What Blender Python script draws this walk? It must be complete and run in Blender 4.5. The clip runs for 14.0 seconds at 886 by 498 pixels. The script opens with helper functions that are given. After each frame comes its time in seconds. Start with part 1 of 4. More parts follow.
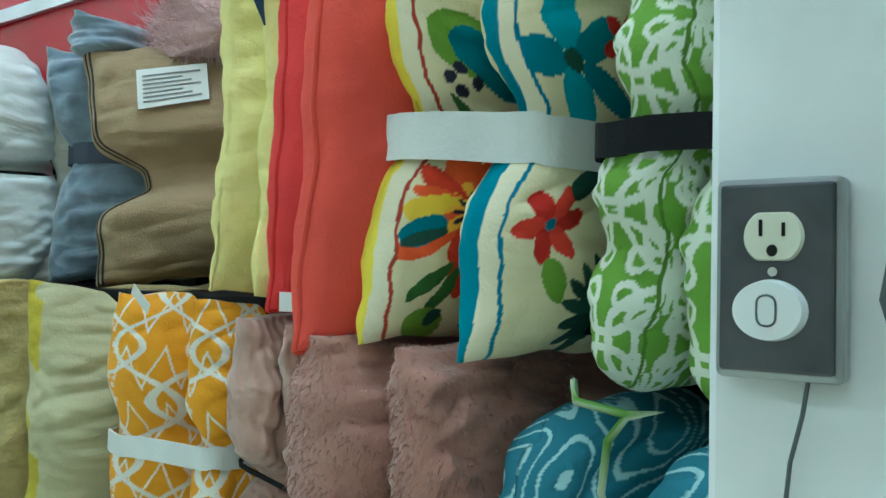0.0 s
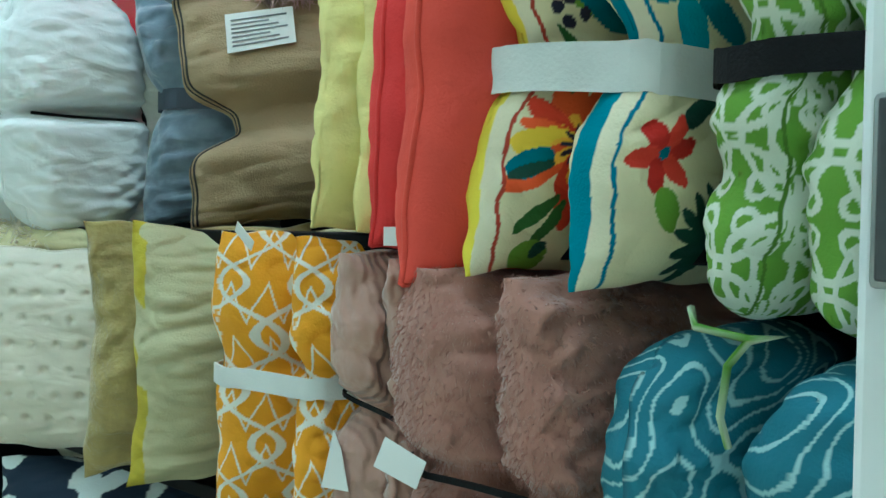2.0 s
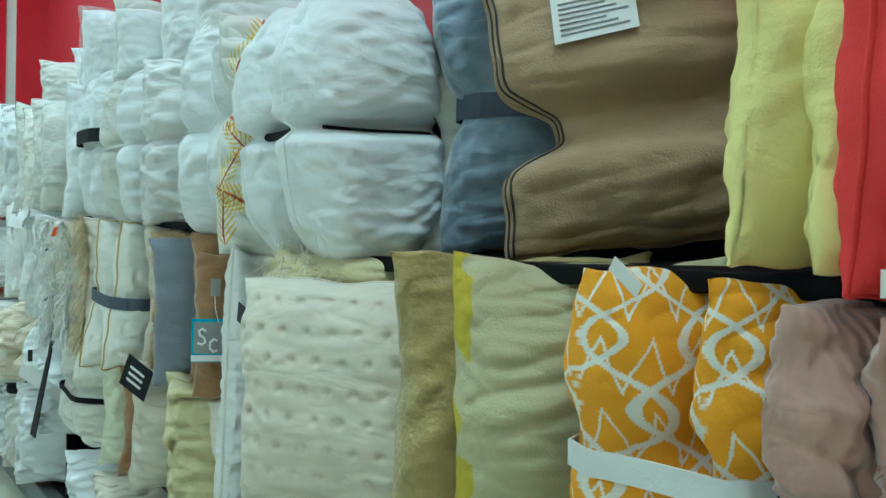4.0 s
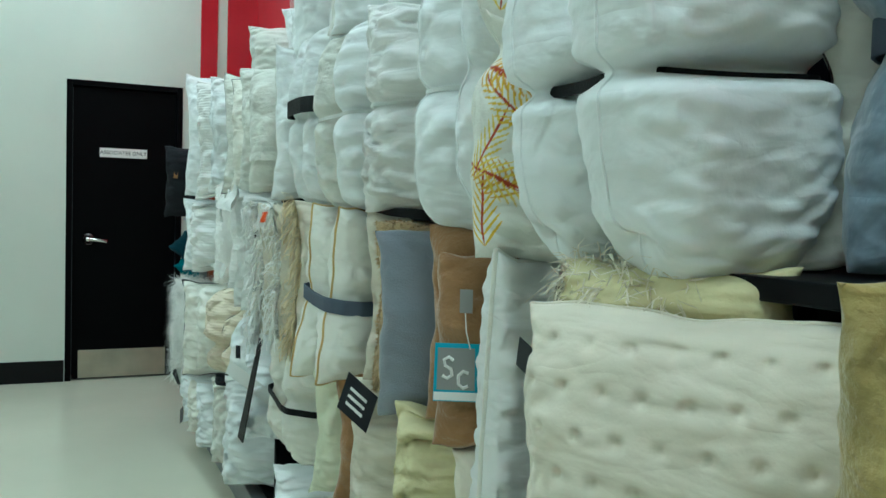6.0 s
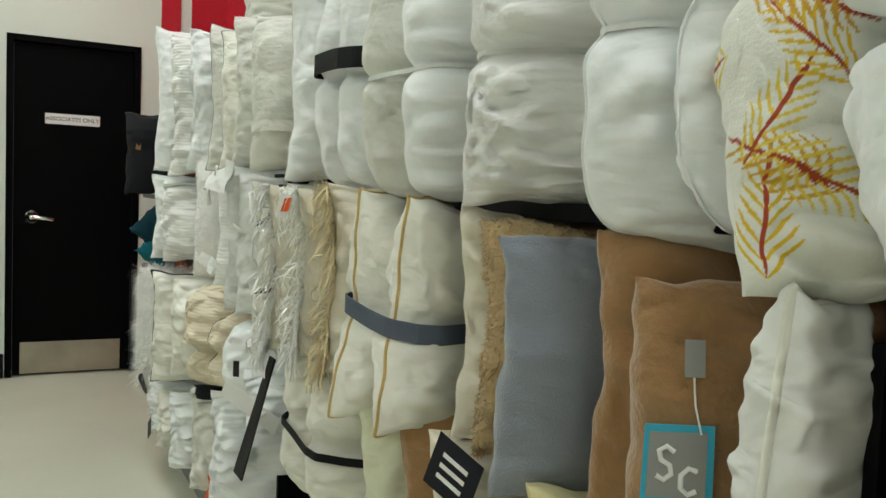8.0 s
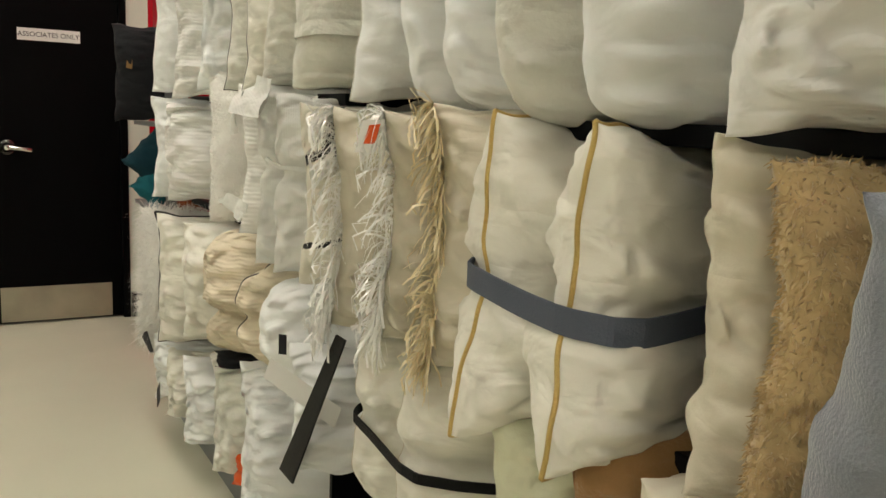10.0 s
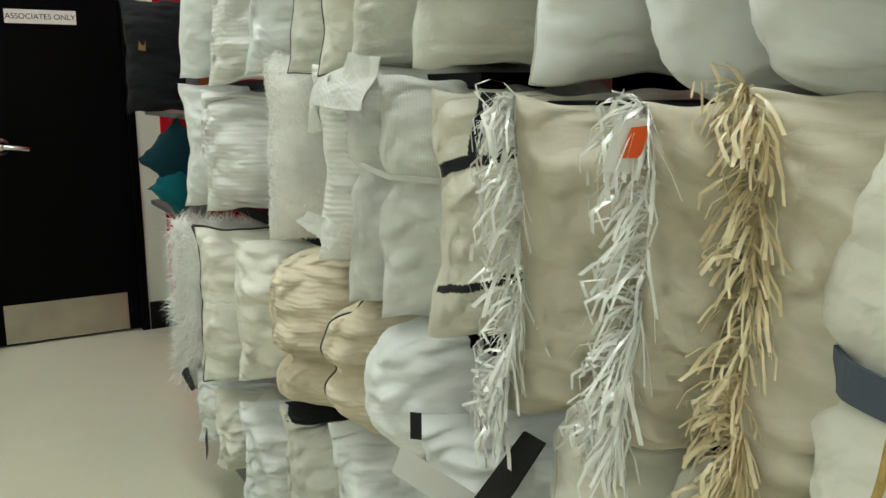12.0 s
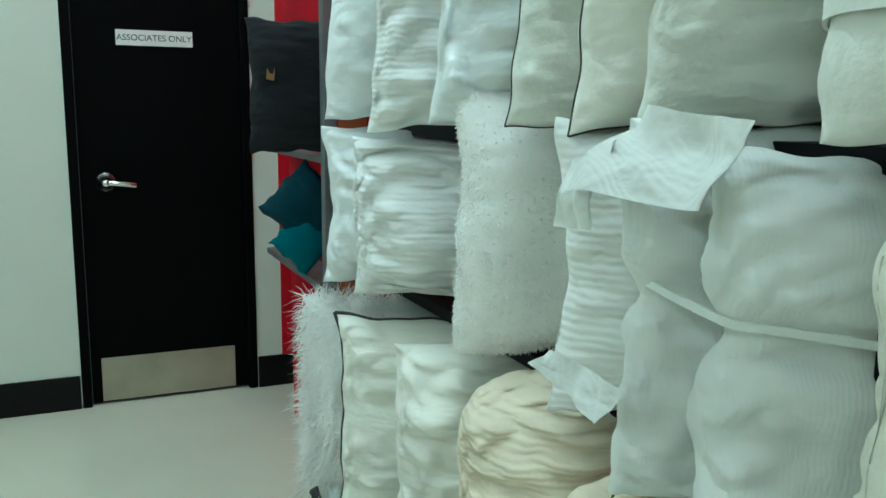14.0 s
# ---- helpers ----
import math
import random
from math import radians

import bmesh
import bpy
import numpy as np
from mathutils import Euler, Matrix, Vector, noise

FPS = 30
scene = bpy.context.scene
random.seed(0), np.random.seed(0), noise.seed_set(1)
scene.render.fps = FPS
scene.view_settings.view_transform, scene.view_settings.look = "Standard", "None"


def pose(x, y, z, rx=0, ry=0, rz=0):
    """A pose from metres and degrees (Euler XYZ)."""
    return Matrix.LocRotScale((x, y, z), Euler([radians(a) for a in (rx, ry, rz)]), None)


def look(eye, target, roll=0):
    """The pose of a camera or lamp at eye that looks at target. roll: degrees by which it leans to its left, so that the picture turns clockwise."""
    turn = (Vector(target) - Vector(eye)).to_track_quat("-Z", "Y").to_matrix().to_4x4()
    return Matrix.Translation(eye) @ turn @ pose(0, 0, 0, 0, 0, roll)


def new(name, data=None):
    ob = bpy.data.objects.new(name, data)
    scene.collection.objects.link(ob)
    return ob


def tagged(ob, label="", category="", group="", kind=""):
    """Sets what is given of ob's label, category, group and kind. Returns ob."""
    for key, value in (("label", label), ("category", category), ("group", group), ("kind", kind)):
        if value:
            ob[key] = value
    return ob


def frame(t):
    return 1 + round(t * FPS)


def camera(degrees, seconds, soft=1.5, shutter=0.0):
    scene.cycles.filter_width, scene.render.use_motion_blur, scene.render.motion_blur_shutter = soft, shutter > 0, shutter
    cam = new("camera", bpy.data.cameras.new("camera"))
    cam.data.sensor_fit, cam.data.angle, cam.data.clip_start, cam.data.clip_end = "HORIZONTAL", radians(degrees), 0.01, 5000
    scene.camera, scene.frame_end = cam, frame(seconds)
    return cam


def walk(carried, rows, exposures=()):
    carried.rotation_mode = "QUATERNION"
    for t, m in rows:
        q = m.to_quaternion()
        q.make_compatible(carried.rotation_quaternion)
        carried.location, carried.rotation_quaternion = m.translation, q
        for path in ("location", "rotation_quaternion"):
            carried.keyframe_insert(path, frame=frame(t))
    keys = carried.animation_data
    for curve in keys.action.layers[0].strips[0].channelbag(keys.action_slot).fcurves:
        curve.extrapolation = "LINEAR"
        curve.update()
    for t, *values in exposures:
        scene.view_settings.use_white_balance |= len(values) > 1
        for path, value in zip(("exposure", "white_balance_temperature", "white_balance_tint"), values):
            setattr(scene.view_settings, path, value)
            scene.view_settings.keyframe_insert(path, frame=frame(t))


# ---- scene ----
cam = camera(55.4, 14.0)
EXPOSURES = [(0, 0.02, 5220, -12), (3, -0.06, 5150, -16), (6.5, -0.25, 5650, -12), (7.7, -0.2, 6450, 0), (9.8, -0.2, 8000, 13), (11.5, -0.27, 7900, 11), (12.5, -0.22, 5750, -12), (14, -0.2, 5400, -17)]
PATH = [
    (0, (0.115, -0.007, 1.196), (1.743, 1.154, 1.268), 1.3),
    (0.5, (0.103, -0.002, 1.198), (1.715, 1.18, 1.271), 1.3),
    (1, (0.091, 0.003, 1.202), (1.685, 1.208, 1.29), 0.8),
    (1.5, (0.086, 0.022, 1.183), (1.643, 1.277, 1.142), 0.4),
    (2, (0.069, 0.034, 1.172), (1.619, 1.297, 1.127), 1.0),
    (2.5, (0.053, 0.068, 1.18), (1.515, 1.433, 1.153), -0.7),
    (3, (0.102, 0.171, 1.177), (1.359, 1.726, 1.202), 0.7),
    (5.3, (0.179, 0.802, 1.21), (1.319, 2.445, 1.188), 1.1),
    (5.5, (0.202, 0.856, 1.207), (1.236, 2.568, 1.22), 2.4),
    (6, (0.263, 1.022, 1.225), (1.079, 2.846, 1.146), 1.5),
    (6.5, (0.237, 1.156, 1.223), (1.118, 2.95, 1.137), 2.3),
    (7, (0.187, 1.326, 1.247), (1.166, 3.065, 1.114), 1.8),
    (7.5, (0.191, 1.461, 1.239), (1.162, 3.202, 1.07), 2.5),
    (7.7, (0.213, 1.534, 1.249), (1.141, 3.301, 1.124), 2.4),
    (9.8, (0.23, 2.189, 1.213), (1.251, 3.885, 0.931), 3.0),
    (10, (0.231, 2.237, 1.234), (1.2, 3.96, 0.931), 2.2),
    (10.5, (0.281, 2.397, 1.237), (1.095, 4.192, 0.9), 1.7),
    (11, (0.258, 2.545, 1.238), (1.248, 4.238, 0.848), 2.5),
    (11.5, (0.208, 2.712, 1.247), (1.271, 4.352, 0.82), 0.6),
    (12, (0.224, 2.855, 1.258), (1.2, 4.561, 0.885), -0.3),
    (12.5, (0.294, 3.057, 1.275), (1.076, 4.87, 0.956), -0.6),
    (13, (0.292, 3.18, 1.288), (1.085, 4.99, 0.981), 1.1),
    (13.5, (0.271, 3.376, 1.295), (1.137, 5.157, 1.017), -1.3),
    (14, (0.278, 3.529, 1.316), (1.071, 5.336, 0.99), 0.5),
]
walk(cam, [(t, look(eye, target, roll)) for t, eye, target, roll in PATH],
     exposures=EXPOSURES)

# ---- world, lights ----
world = bpy.data.worlds.new("store_air")
scene.world = world
world.use_nodes = True
world.node_tree.nodes["Background"].inputs[0].default_value = (0.95, 0.98, 1.0, 1)
world.node_tree.nodes["Background"].inputs[1].default_value = 0.03
TROFFER = 13.0


# ---- materials ----
def lin(r, g, b):
    return tuple((c / 255 / 12.92 if c < 10 else ((c / 255 + 0.055) / 1.055) ** 2.4) for c in (r, g, b)) + (1,)


def mat(name, color, rough=0.8, metal=0.0, bump=0.0, scale=200.0, mottle=0.12, mscale=9.0, sheen=0.0,
        attr=False, weave="", spec=0.3, emit=0.0, coat=0.0, folds=0.0):
    m = bpy.data.materials.new(name)
    m.use_nodes = True
    nt = m.node_tree
    N, L = nt.nodes, nt.links
    b = N["Principled BSDF"]
    b.inputs["Roughness"].default_value = rough
    b.inputs["Metallic"].default_value = metal
    b.inputs["Specular IOR Level"].default_value = spec
    b.inputs["Sheen Weight"].default_value = sheen
    b.inputs["Coat Weight"].default_value = coat
    tc = N.new("ShaderNodeTexCoord")
    nz = N.new("ShaderNodeTexNoise")
    nz.inputs["Scale"].default_value = mscale
    nz.inputs["Detail"].default_value = 5
    L.new(tc.outputs["Object"], nz.inputs["Vector"])
    mr = N.new("ShaderNodeMapRange")
    mr.inputs["From Min"].default_value = 0.3
    mr.inputs["From Max"].default_value = 0.7
    mr.inputs["To Min"].default_value = 1 - mottle
    mr.inputs["To Max"].default_value = 1 + mottle * 0.3
    L.new(nz.outputs["Fac"], mr.inputs["Value"])
    mix = N.new("ShaderNodeMix")
    mix.data_type, mix.blend_type = "RGBA", "MULTIPLY"
    mix.inputs["Factor"].default_value = 1
    if attr:
        at = N.new("ShaderNodeAttribute")
        at.attribute_name = "Col"
        L.new(at.outputs["Color"], mix.inputs["A"])
    else:
        mix.inputs["A"].default_value = color
    L.new(mr.outputs["Result"], mix.inputs["B"])
    L.new(mix.outputs["Result"], b.inputs["Base Color"])
    if bump > 0:
        if weave:
            t2 = N.new("ShaderNodeTexWave")
            t2.inputs["Scale"].default_value = scale
            t2.inputs["Distortion"].default_value = 3
            t2.inputs["Detail"].default_value = 2
            t2.bands_direction = weave
        else:
            t2 = N.new("ShaderNodeTexNoise")
            t2.inputs["Scale"].default_value = scale
            t2.inputs["Detail"].default_value = 4
        L.new(tc.outputs["Object"], t2.inputs["Vector"])
        bp = N.new("ShaderNodeBump")
        bp.inputs["Strength"].default_value = bump
        bp.inputs["Distance"].default_value = 0.004
        L.new(t2.outputs["Fac"], bp.inputs["Height"])
        L.new(bp.outputs["Normal"], b.inputs["Normal"])
        if folds:
            mp = N.new("ShaderNodeMapping")
            mp.inputs["Scale"].default_value = (0.5, 1.0, 1.3)
            L.new(tc.outputs["Object"], mp.inputs["Vector"])
            fz = N.new("ShaderNodeTexNoise")
            fz.inputs["Scale"].default_value = 11
            fz.inputs["Detail"].default_value = 2.5
            fz.inputs["Distortion"].default_value = 0.6
            L.new(mp.outputs["Vector"], fz.inputs["Vector"])
            b2 = N.new("ShaderNodeBump")
            b2.inputs["Strength"].default_value = folds
            b2.inputs["Distance"].default_value = 0.05
            L.new(fz.outputs["Fac"], b2.inputs["Height"])
            L.new(b2.outputs["Normal"], bp.inputs["Normal"])
            m3 = N.new("ShaderNodeMapping")
            m3.inputs["Scale"].default_value = (0.5, 0.5, 1.2)
            m3.inputs["Rotation"].default_value = (0.15, 0.25, 0)
            L.new(tc.outputs["Object"], m3.inputs["Vector"])
            cz = N.new("ShaderNodeTexNoise")
            cz.inputs["Scale"].default_value = 13
            cz.inputs["Detail"].default_value = 2
            cz.inputs["Distortion"].default_value = 0.5
            L.new(m3.outputs["Vector"], cz.inputs["Vector"])
            sb = N.new("ShaderNodeMath")
            sb.operation = "SUBTRACT"
            sb.inputs[1].default_value = 0.5
            ab = N.new("ShaderNodeMath")
            ab.operation = "ABSOLUTE"
            L.new(cz.outputs["Fac"], sb.inputs[0])
            L.new(sb.outputs[0], ab.inputs[0])
            b3 = N.new("ShaderNodeBump")
            b3.inputs["Strength"].default_value = min(1.0, folds * 0.85)
            b3.inputs["Distance"].default_value = 0.03
            L.new(ab.outputs[0], b3.inputs["Height"])
            L.new(b3.outputs["Normal"], b2.inputs["Normal"])
    if emit:
        b.inputs["Emission Color"].default_value = color
        b.inputs["Emission Strength"].default_value = emit
    return m


M = {}
for key, col, kw in [
    ("white", lin(236, 239, 238), dict(folds=0.3, rough=0.75, bump=0.12, scale=160, sheen=0.2, mottle=0.06)),
    ("satin", lin(232, 232, 228), dict(folds=0.5, rough=0.45, bump=0.15, scale=40, spec=0.5, mottle=0.06)),
    ("cream", lin(228, 220, 200), dict(folds=0.3, rough=0.7, bump=0.12, scale=220, sheen=0.2)),
    ("ivory", lin(232, 230, 218), dict(folds=0.42, rough=0.7, bump=0.12, scale=220, sheen=0.2, mottle=0.08)),
    ("offwhite", lin(222, 222, 212), dict(folds=0.35, rough=0.8, bump=0.5, scale=90, sheen=0.2)),
    ("greige", lin(214, 207, 188), dict(folds=0.4, rough=0.7, bump=0.12, scale=300)),
    ("knit", lin(228, 216, 192), dict(rough=0.9, bump=0.35, scale=30, weave="Z")),
    ("ribwhite", lin(226, 227, 222), dict(folds=0.3, rough=0.85, bump=0.11, scale=60, weave="X", mottle=0.08)),
    ("ruche", lin(240, 240, 236), dict(folds=0.4, rough=0.9, bump=0.3, scale=26, weave="Z", sheen=0.3, mottle=0.06)),
    ("fur", lin(246, 245, 240), dict(rough=0.9, bump=1.0, scale=70, sheen=0.4)),
    ("furtan", lin(205, 178, 132), dict(rough=0.9, bump=1.0, scale=70, sheen=0.4, mottle=0.35, mscale=14)),
    ("furmauve", lin(176, 128, 114), dict(rough=0.9, bump=1.0, scale=60, sheen=0.5, mottle=0.14, mscale=9)),
    ("ribmauve", lin(184, 146, 130), dict(folds=0.3, rough=0.85, weave="X", bump=0.6, scale=26, sheen=0.5, mottle=0.2, mscale=16)),
    ("furpink", lin(214, 180, 178), dict(rough=0.9, bump=0.8, scale=70)),
    ("yellow", lin(242, 230, 150), dict(folds=0.3, rough=0.85, bump=0.3, scale=250)),
    ("coral", lin(226, 84, 70), dict(folds=0.15, rough=0.85, bump=0.35, scale=260, mottle=0.1)),
    ("coralred", lin(222, 62, 62), dict(folds=0.15, rough=0.85, bump=0.35, scale=260, mottle=0.1)),
    ("burlap", lin(172, 149, 116), dict(folds=0.25, rough=0.9, bump=0.5, scale=260)),
    ("bluevelvet", lin(132, 148, 164), dict(folds=0.4, rough=0.55, bump=0.5, scale=30, sheen=0.6, mottle=0.3, mscale=26)),
    ("bluegrey", lin(132, 138, 148), dict(folds=0.15, rough=0.9, bump=0.6, scale=260, sheen=0.4)),
    ("brown", lin(158, 120, 78), dict(folds=0.15, rough=0.9, bump=0.7, scale=120, sheen=0.5, mottle=0.22, mscale=16)),
    ("ochre", lin(176, 158, 98), dict(folds=0.35, rough=0.7, bump=0.8, scale=120, sheen=0.4, mottle=0.3, mscale=18)),
    ("oliveyellow", lin(206, 194, 72), dict(rough=0.6, bump=0.3, scale=50, sheen=0.4)),
    ("sage", lin(212, 206, 160), dict(folds=0.3, rough=0.55, bump=0.3, scale=60, sheen=0.3)),
    ("palegreen", lin(222, 224, 196), dict(folds=0.3, rough=0.7, bump=0.3, scale=160)),
    ("ruffle", lin(214, 206, 160), dict(folds=0.5, rough=0.8, bump=0.8, scale=60)),
    ("teal", lin(6, 54, 66), dict(folds=0.3, rough=0.9, bump=0.5, scale=200)),
    ("tealbright", lin(12, 100, 112), dict(rough=0.9, bump=0.5, scale=200)),
    ("blackfab", lin(26, 28, 32), dict(folds=0.3, rough=0.9, bump=0.5, scale=200)),
    ("strapblack", lin(12, 13, 16), dict(spec=0.2, rough=0.6, bump=0.3, scale=300)),
    ("strapgrey", lin(84, 92, 106), dict(rough=0.7, bump=0.3, scale=300)),
    ("strapwhite", lin(226, 228, 224), dict(rough=0.6, bump=0.25, scale=200)),
    ("gold", lin(206, 176, 112), dict(rough=0.4, metal=0.5, bump=0.8, scale=150)),
    ("darkpipe", lin(60, 60, 60), dict(rough=0.7)),
    ("tinsel", lin(250, 250, 246), dict(rough=0.3, metal=0.25, spec=1.0, mottle=0.1, mscale=40)),
    ("tinselgold", lin(240, 224, 184), dict(rough=0.38, metal=0.1, spec=0.9, mottle=0.15, mscale=40)),
    ("paper", lin(232, 232, 228), dict(rough=0.7, mottle=0.04)),
    ("ink", lin(140, 142, 144), dict(rough=0.7)),
    ("navy", lin(52, 78, 108), dict(rough=0.8, bump=0.3)),
    ("cyan", lin(62, 168, 196), dict(rough=0.5, mottle=0.05)),
    ("tagblack", lin(26, 28, 34), dict(rough=0.45)),
    ("greytag", lin(150, 150, 146), dict(rough=0.6)),
    ("orangetag", lin(236, 96, 44), dict(rough=0.6)),
    ("print", (1, 1, 1, 1), dict(folds=0.18, rough=0.8, bump=0.35, scale=240, attr=True, mottle=0.1)),
    ("shelfblack", lin(9, 10, 14), dict(spec=0.12, rough=0.5, mottle=0.3)),
    ("steelgrey", lin(128, 132, 134), dict(rough=0.45, metal=0.6)),
    ("wallwhite", lin(214, 220, 208), dict(rough=0.75, bump=0.1, scale=120, mottle=0.05, mscale=2)),
    ("columnwhite", lin(240, 243, 243), dict(rough=0.5, bump=0.4, scale=18, mottle=0.2, mscale=5)),
    ("red", lin(190, 22, 40), dict(rough=0.25, mottle=0.12, mscale=3, spec=0.5)),
    ("doorblack", lin(4, 4, 5), dict(spec=0.06, rough=0.55, mottle=0.3, bump=0.1, scale=60)),
    ("baseblack", lin(9, 9, 10), dict(spec=0.2, rough=0.45, mottle=0.3)),
    ("chrome", lin(215, 215, 212), dict(rough=0.18, metal=1.0, mottle=0.05)),
    ("kick", lin(178, 172, 156), dict(rough=0.38, metal=0.85, bump=0.12, scale=60, mottle=0.2, mscale=5)),
    ("plate", lin(96, 98, 102), dict(rough=0.35, metal=0.8, mottle=0.35, mscale=18)),
    ("platerim", lin(170, 174, 176), dict(rough=0.3, metal=0.9, mottle=0.25)),
    ("receptacle", lin(226, 226, 206), dict(rough=0.4, mottle=0.04)),
    ("device", lin(236, 240, 240), dict(rough=0.35, mottle=0.03)),
    ("slot", lin(12, 12, 12), dict(rough=0.7)),
    ("cable", lin(96, 104, 106), dict(rough=0.5)),
    ("ceiling", lin(220, 222, 220), dict(rough=0.9, bump=0.5, scale=60)),
    ("troffer", lin(244, 250, 255), dict(emit=TROFFER)),
    ("orangewood", lin(150, 78, 44), dict(rough=0.6, mottle=0.3)),
    ("blackgold", lin(130, 100, 60), dict(rough=0.7)),
]:
    M[key] = mat(key, col, **kw)


def floor_material():
    m = mat("floor", lin(212, 210, 190), rough=0.22, spec=0.5, mottle=0.07, mscale=1.3)
    nt = m.node_tree
    b = nt.nodes["Principled BSDF"]
    nz = nt.nodes.new("ShaderNodeTexNoise")
    nz.inputs["Scale"].default_value = 3
    mr = nt.nodes.new("ShaderNodeMapRange")
    mr.inputs["To Min"].default_value = 0.14
    mr.inputs["To Max"].default_value = 0.34
    nt.links.new(nz.outputs["Fac"], mr.inputs["Value"])
    nt.links.new(mr.outputs["Result"], b.inputs["Roughness"])
    return m


M["floor"] = floor_material()


def clear_material():
    m = bpy.data.materials.new("clear_film")
    m.use_nodes = True
    nt = m.node_tree
    out = nt.nodes["Material Output"]
    tr = nt.nodes.new("ShaderNodeBsdfTransparent")
    gl = nt.nodes.new("ShaderNodeBsdfGlossy")
    gl.inputs["Roughness"].default_value = 0.3
    df = nt.nodes.new("ShaderNodeBsdfDiffuse")
    fr = nt.nodes.new("ShaderNodeMixShader")
    fr.inputs[0].default_value = 0.06
    mx = nt.nodes.new("ShaderNodeMixShader")
    mx.inputs[0].default_value = 0.12
    nt.links.new(tr.outputs[0], fr.inputs[1])
    nt.links.new(gl.outputs[0], fr.inputs[2])
    nt.links.new(fr.outputs[0], mx.inputs[1])
    nt.links.new(df.outputs[0], mx.inputs[2])
    nt.links.new(mx.outputs[0], out.inputs[0])
    return m


M["film"] = clear_material()


# ---- mesh helpers ----
def obj(name, verts, faces, material, parent=None, smooth=True, label="", cols=None):
    me = bpy.data.meshes.new(name)
    me.from_pydata([tuple(v) for v in verts], [], faces)
    if cols is not None:
        at = me.color_attributes.new("Col", "FLOAT_COLOR", "POINT")
        at.data.foreach_set("color", np.asarray(cols, dtype=np.float32).ravel())
    me.materials.append(material)
    me.polygons.foreach_set("use_smooth", [smooth] * len(me.polygons))
    me.update()
    ob = new(name, me)
    ob.parent = parent
    if label:
        ob["label"] = label
    return ob


def bm_obj(name, bm, material, parent=None, smooth=False, label=""):
    bmesh.ops.recalc_face_normals(bm, faces=bm.faces)
    me = bpy.data.meshes.new(name)
    bm.to_mesh(me)
    bm.free()
    me.materials.append(material)
    me.polygons.foreach_set("use_smooth", [smooth] * len(me.polygons))
    ob = new(name, me)
    ob.parent = parent
    if label:
        ob["label"] = label
    return ob


def box(name, lo, hi, material, parent=None, bevel=0.0, label="", m=None):
    bm = bmesh.new()
    bmesh.ops.create_cube(bm, size=1)
    for v in bm.verts:
        v.co = Vector([(lo[i] + hi[i]) / 2 + v.co[i] * (hi[i] - lo[i]) for i in range(3)])
    if bevel:
        bmesh.ops.bevel(bm, geom=bm.edges[:], offset=bevel, segments=2, affect="EDGES", profile=0.5)
    if m is not None:
        bmesh.ops.transform(bm, matrix=m, verts=bm.verts)
    return bm_obj(name, bm, material, parent, False, label)


def empty(name, m, label, category, group=""):
    e = new(name)
    e.matrix_basis = m
    e.empty_display_size = 0.05
    return tagged(e, label, category, group)


def tube(name, pts, r, material, parent=None, sides=6, closed=False, label=""):
    P = [Vector(p) for p in pts]
    n = len(P)
    verts, faces = [], []
    for i in range(n):
        a = P[(i - 1) % n] if closed or i > 0 else P[i]
        b = P[(i + 1) % n] if closed or i < n - 1 else P[i]
        d = (b - a).normalized() if (b - a).length > 1e-9 else Vector((0, 0, 1))
        s = d.cross(Vector((0.31, 0.87, 0.37))).normalized()
        w = d.cross(s)
        for k in range(sides):
            t = 2 * math.pi * k / sides
            verts.append(P[i] + r * (math.cos(t) * s + math.sin(t) * w))
    for i in range(n if closed else n - 1):
        j = (i + 1) % n
        for k in range(sides):
            l = (k + 1) % sides
            faces.append((i * sides + k, i * sides + l, j * sides + l, j * sides + k))
    return obj(name, verts, faces, material, parent, True, label)


RNG = np.random.default_rng(7)


def waves(P, freq, seed, octaves=3):
    """Smooth random field over points P, about -1 to 1."""
    r = np.random.default_rng(seed)
    total = np.zeros(len(P))
    amp = 1.0
    for o in range(octaves):
        for _ in range(4):
            k = r.normal(size=3)
            k = k / np.linalg.norm(k) * freq * (2 ** o) * r.uniform(0.7, 1.3)
            total += amp * 0.4 * np.sin(P @ k + r.uniform(0, 6.28))
        amp *= 0.55
    return total


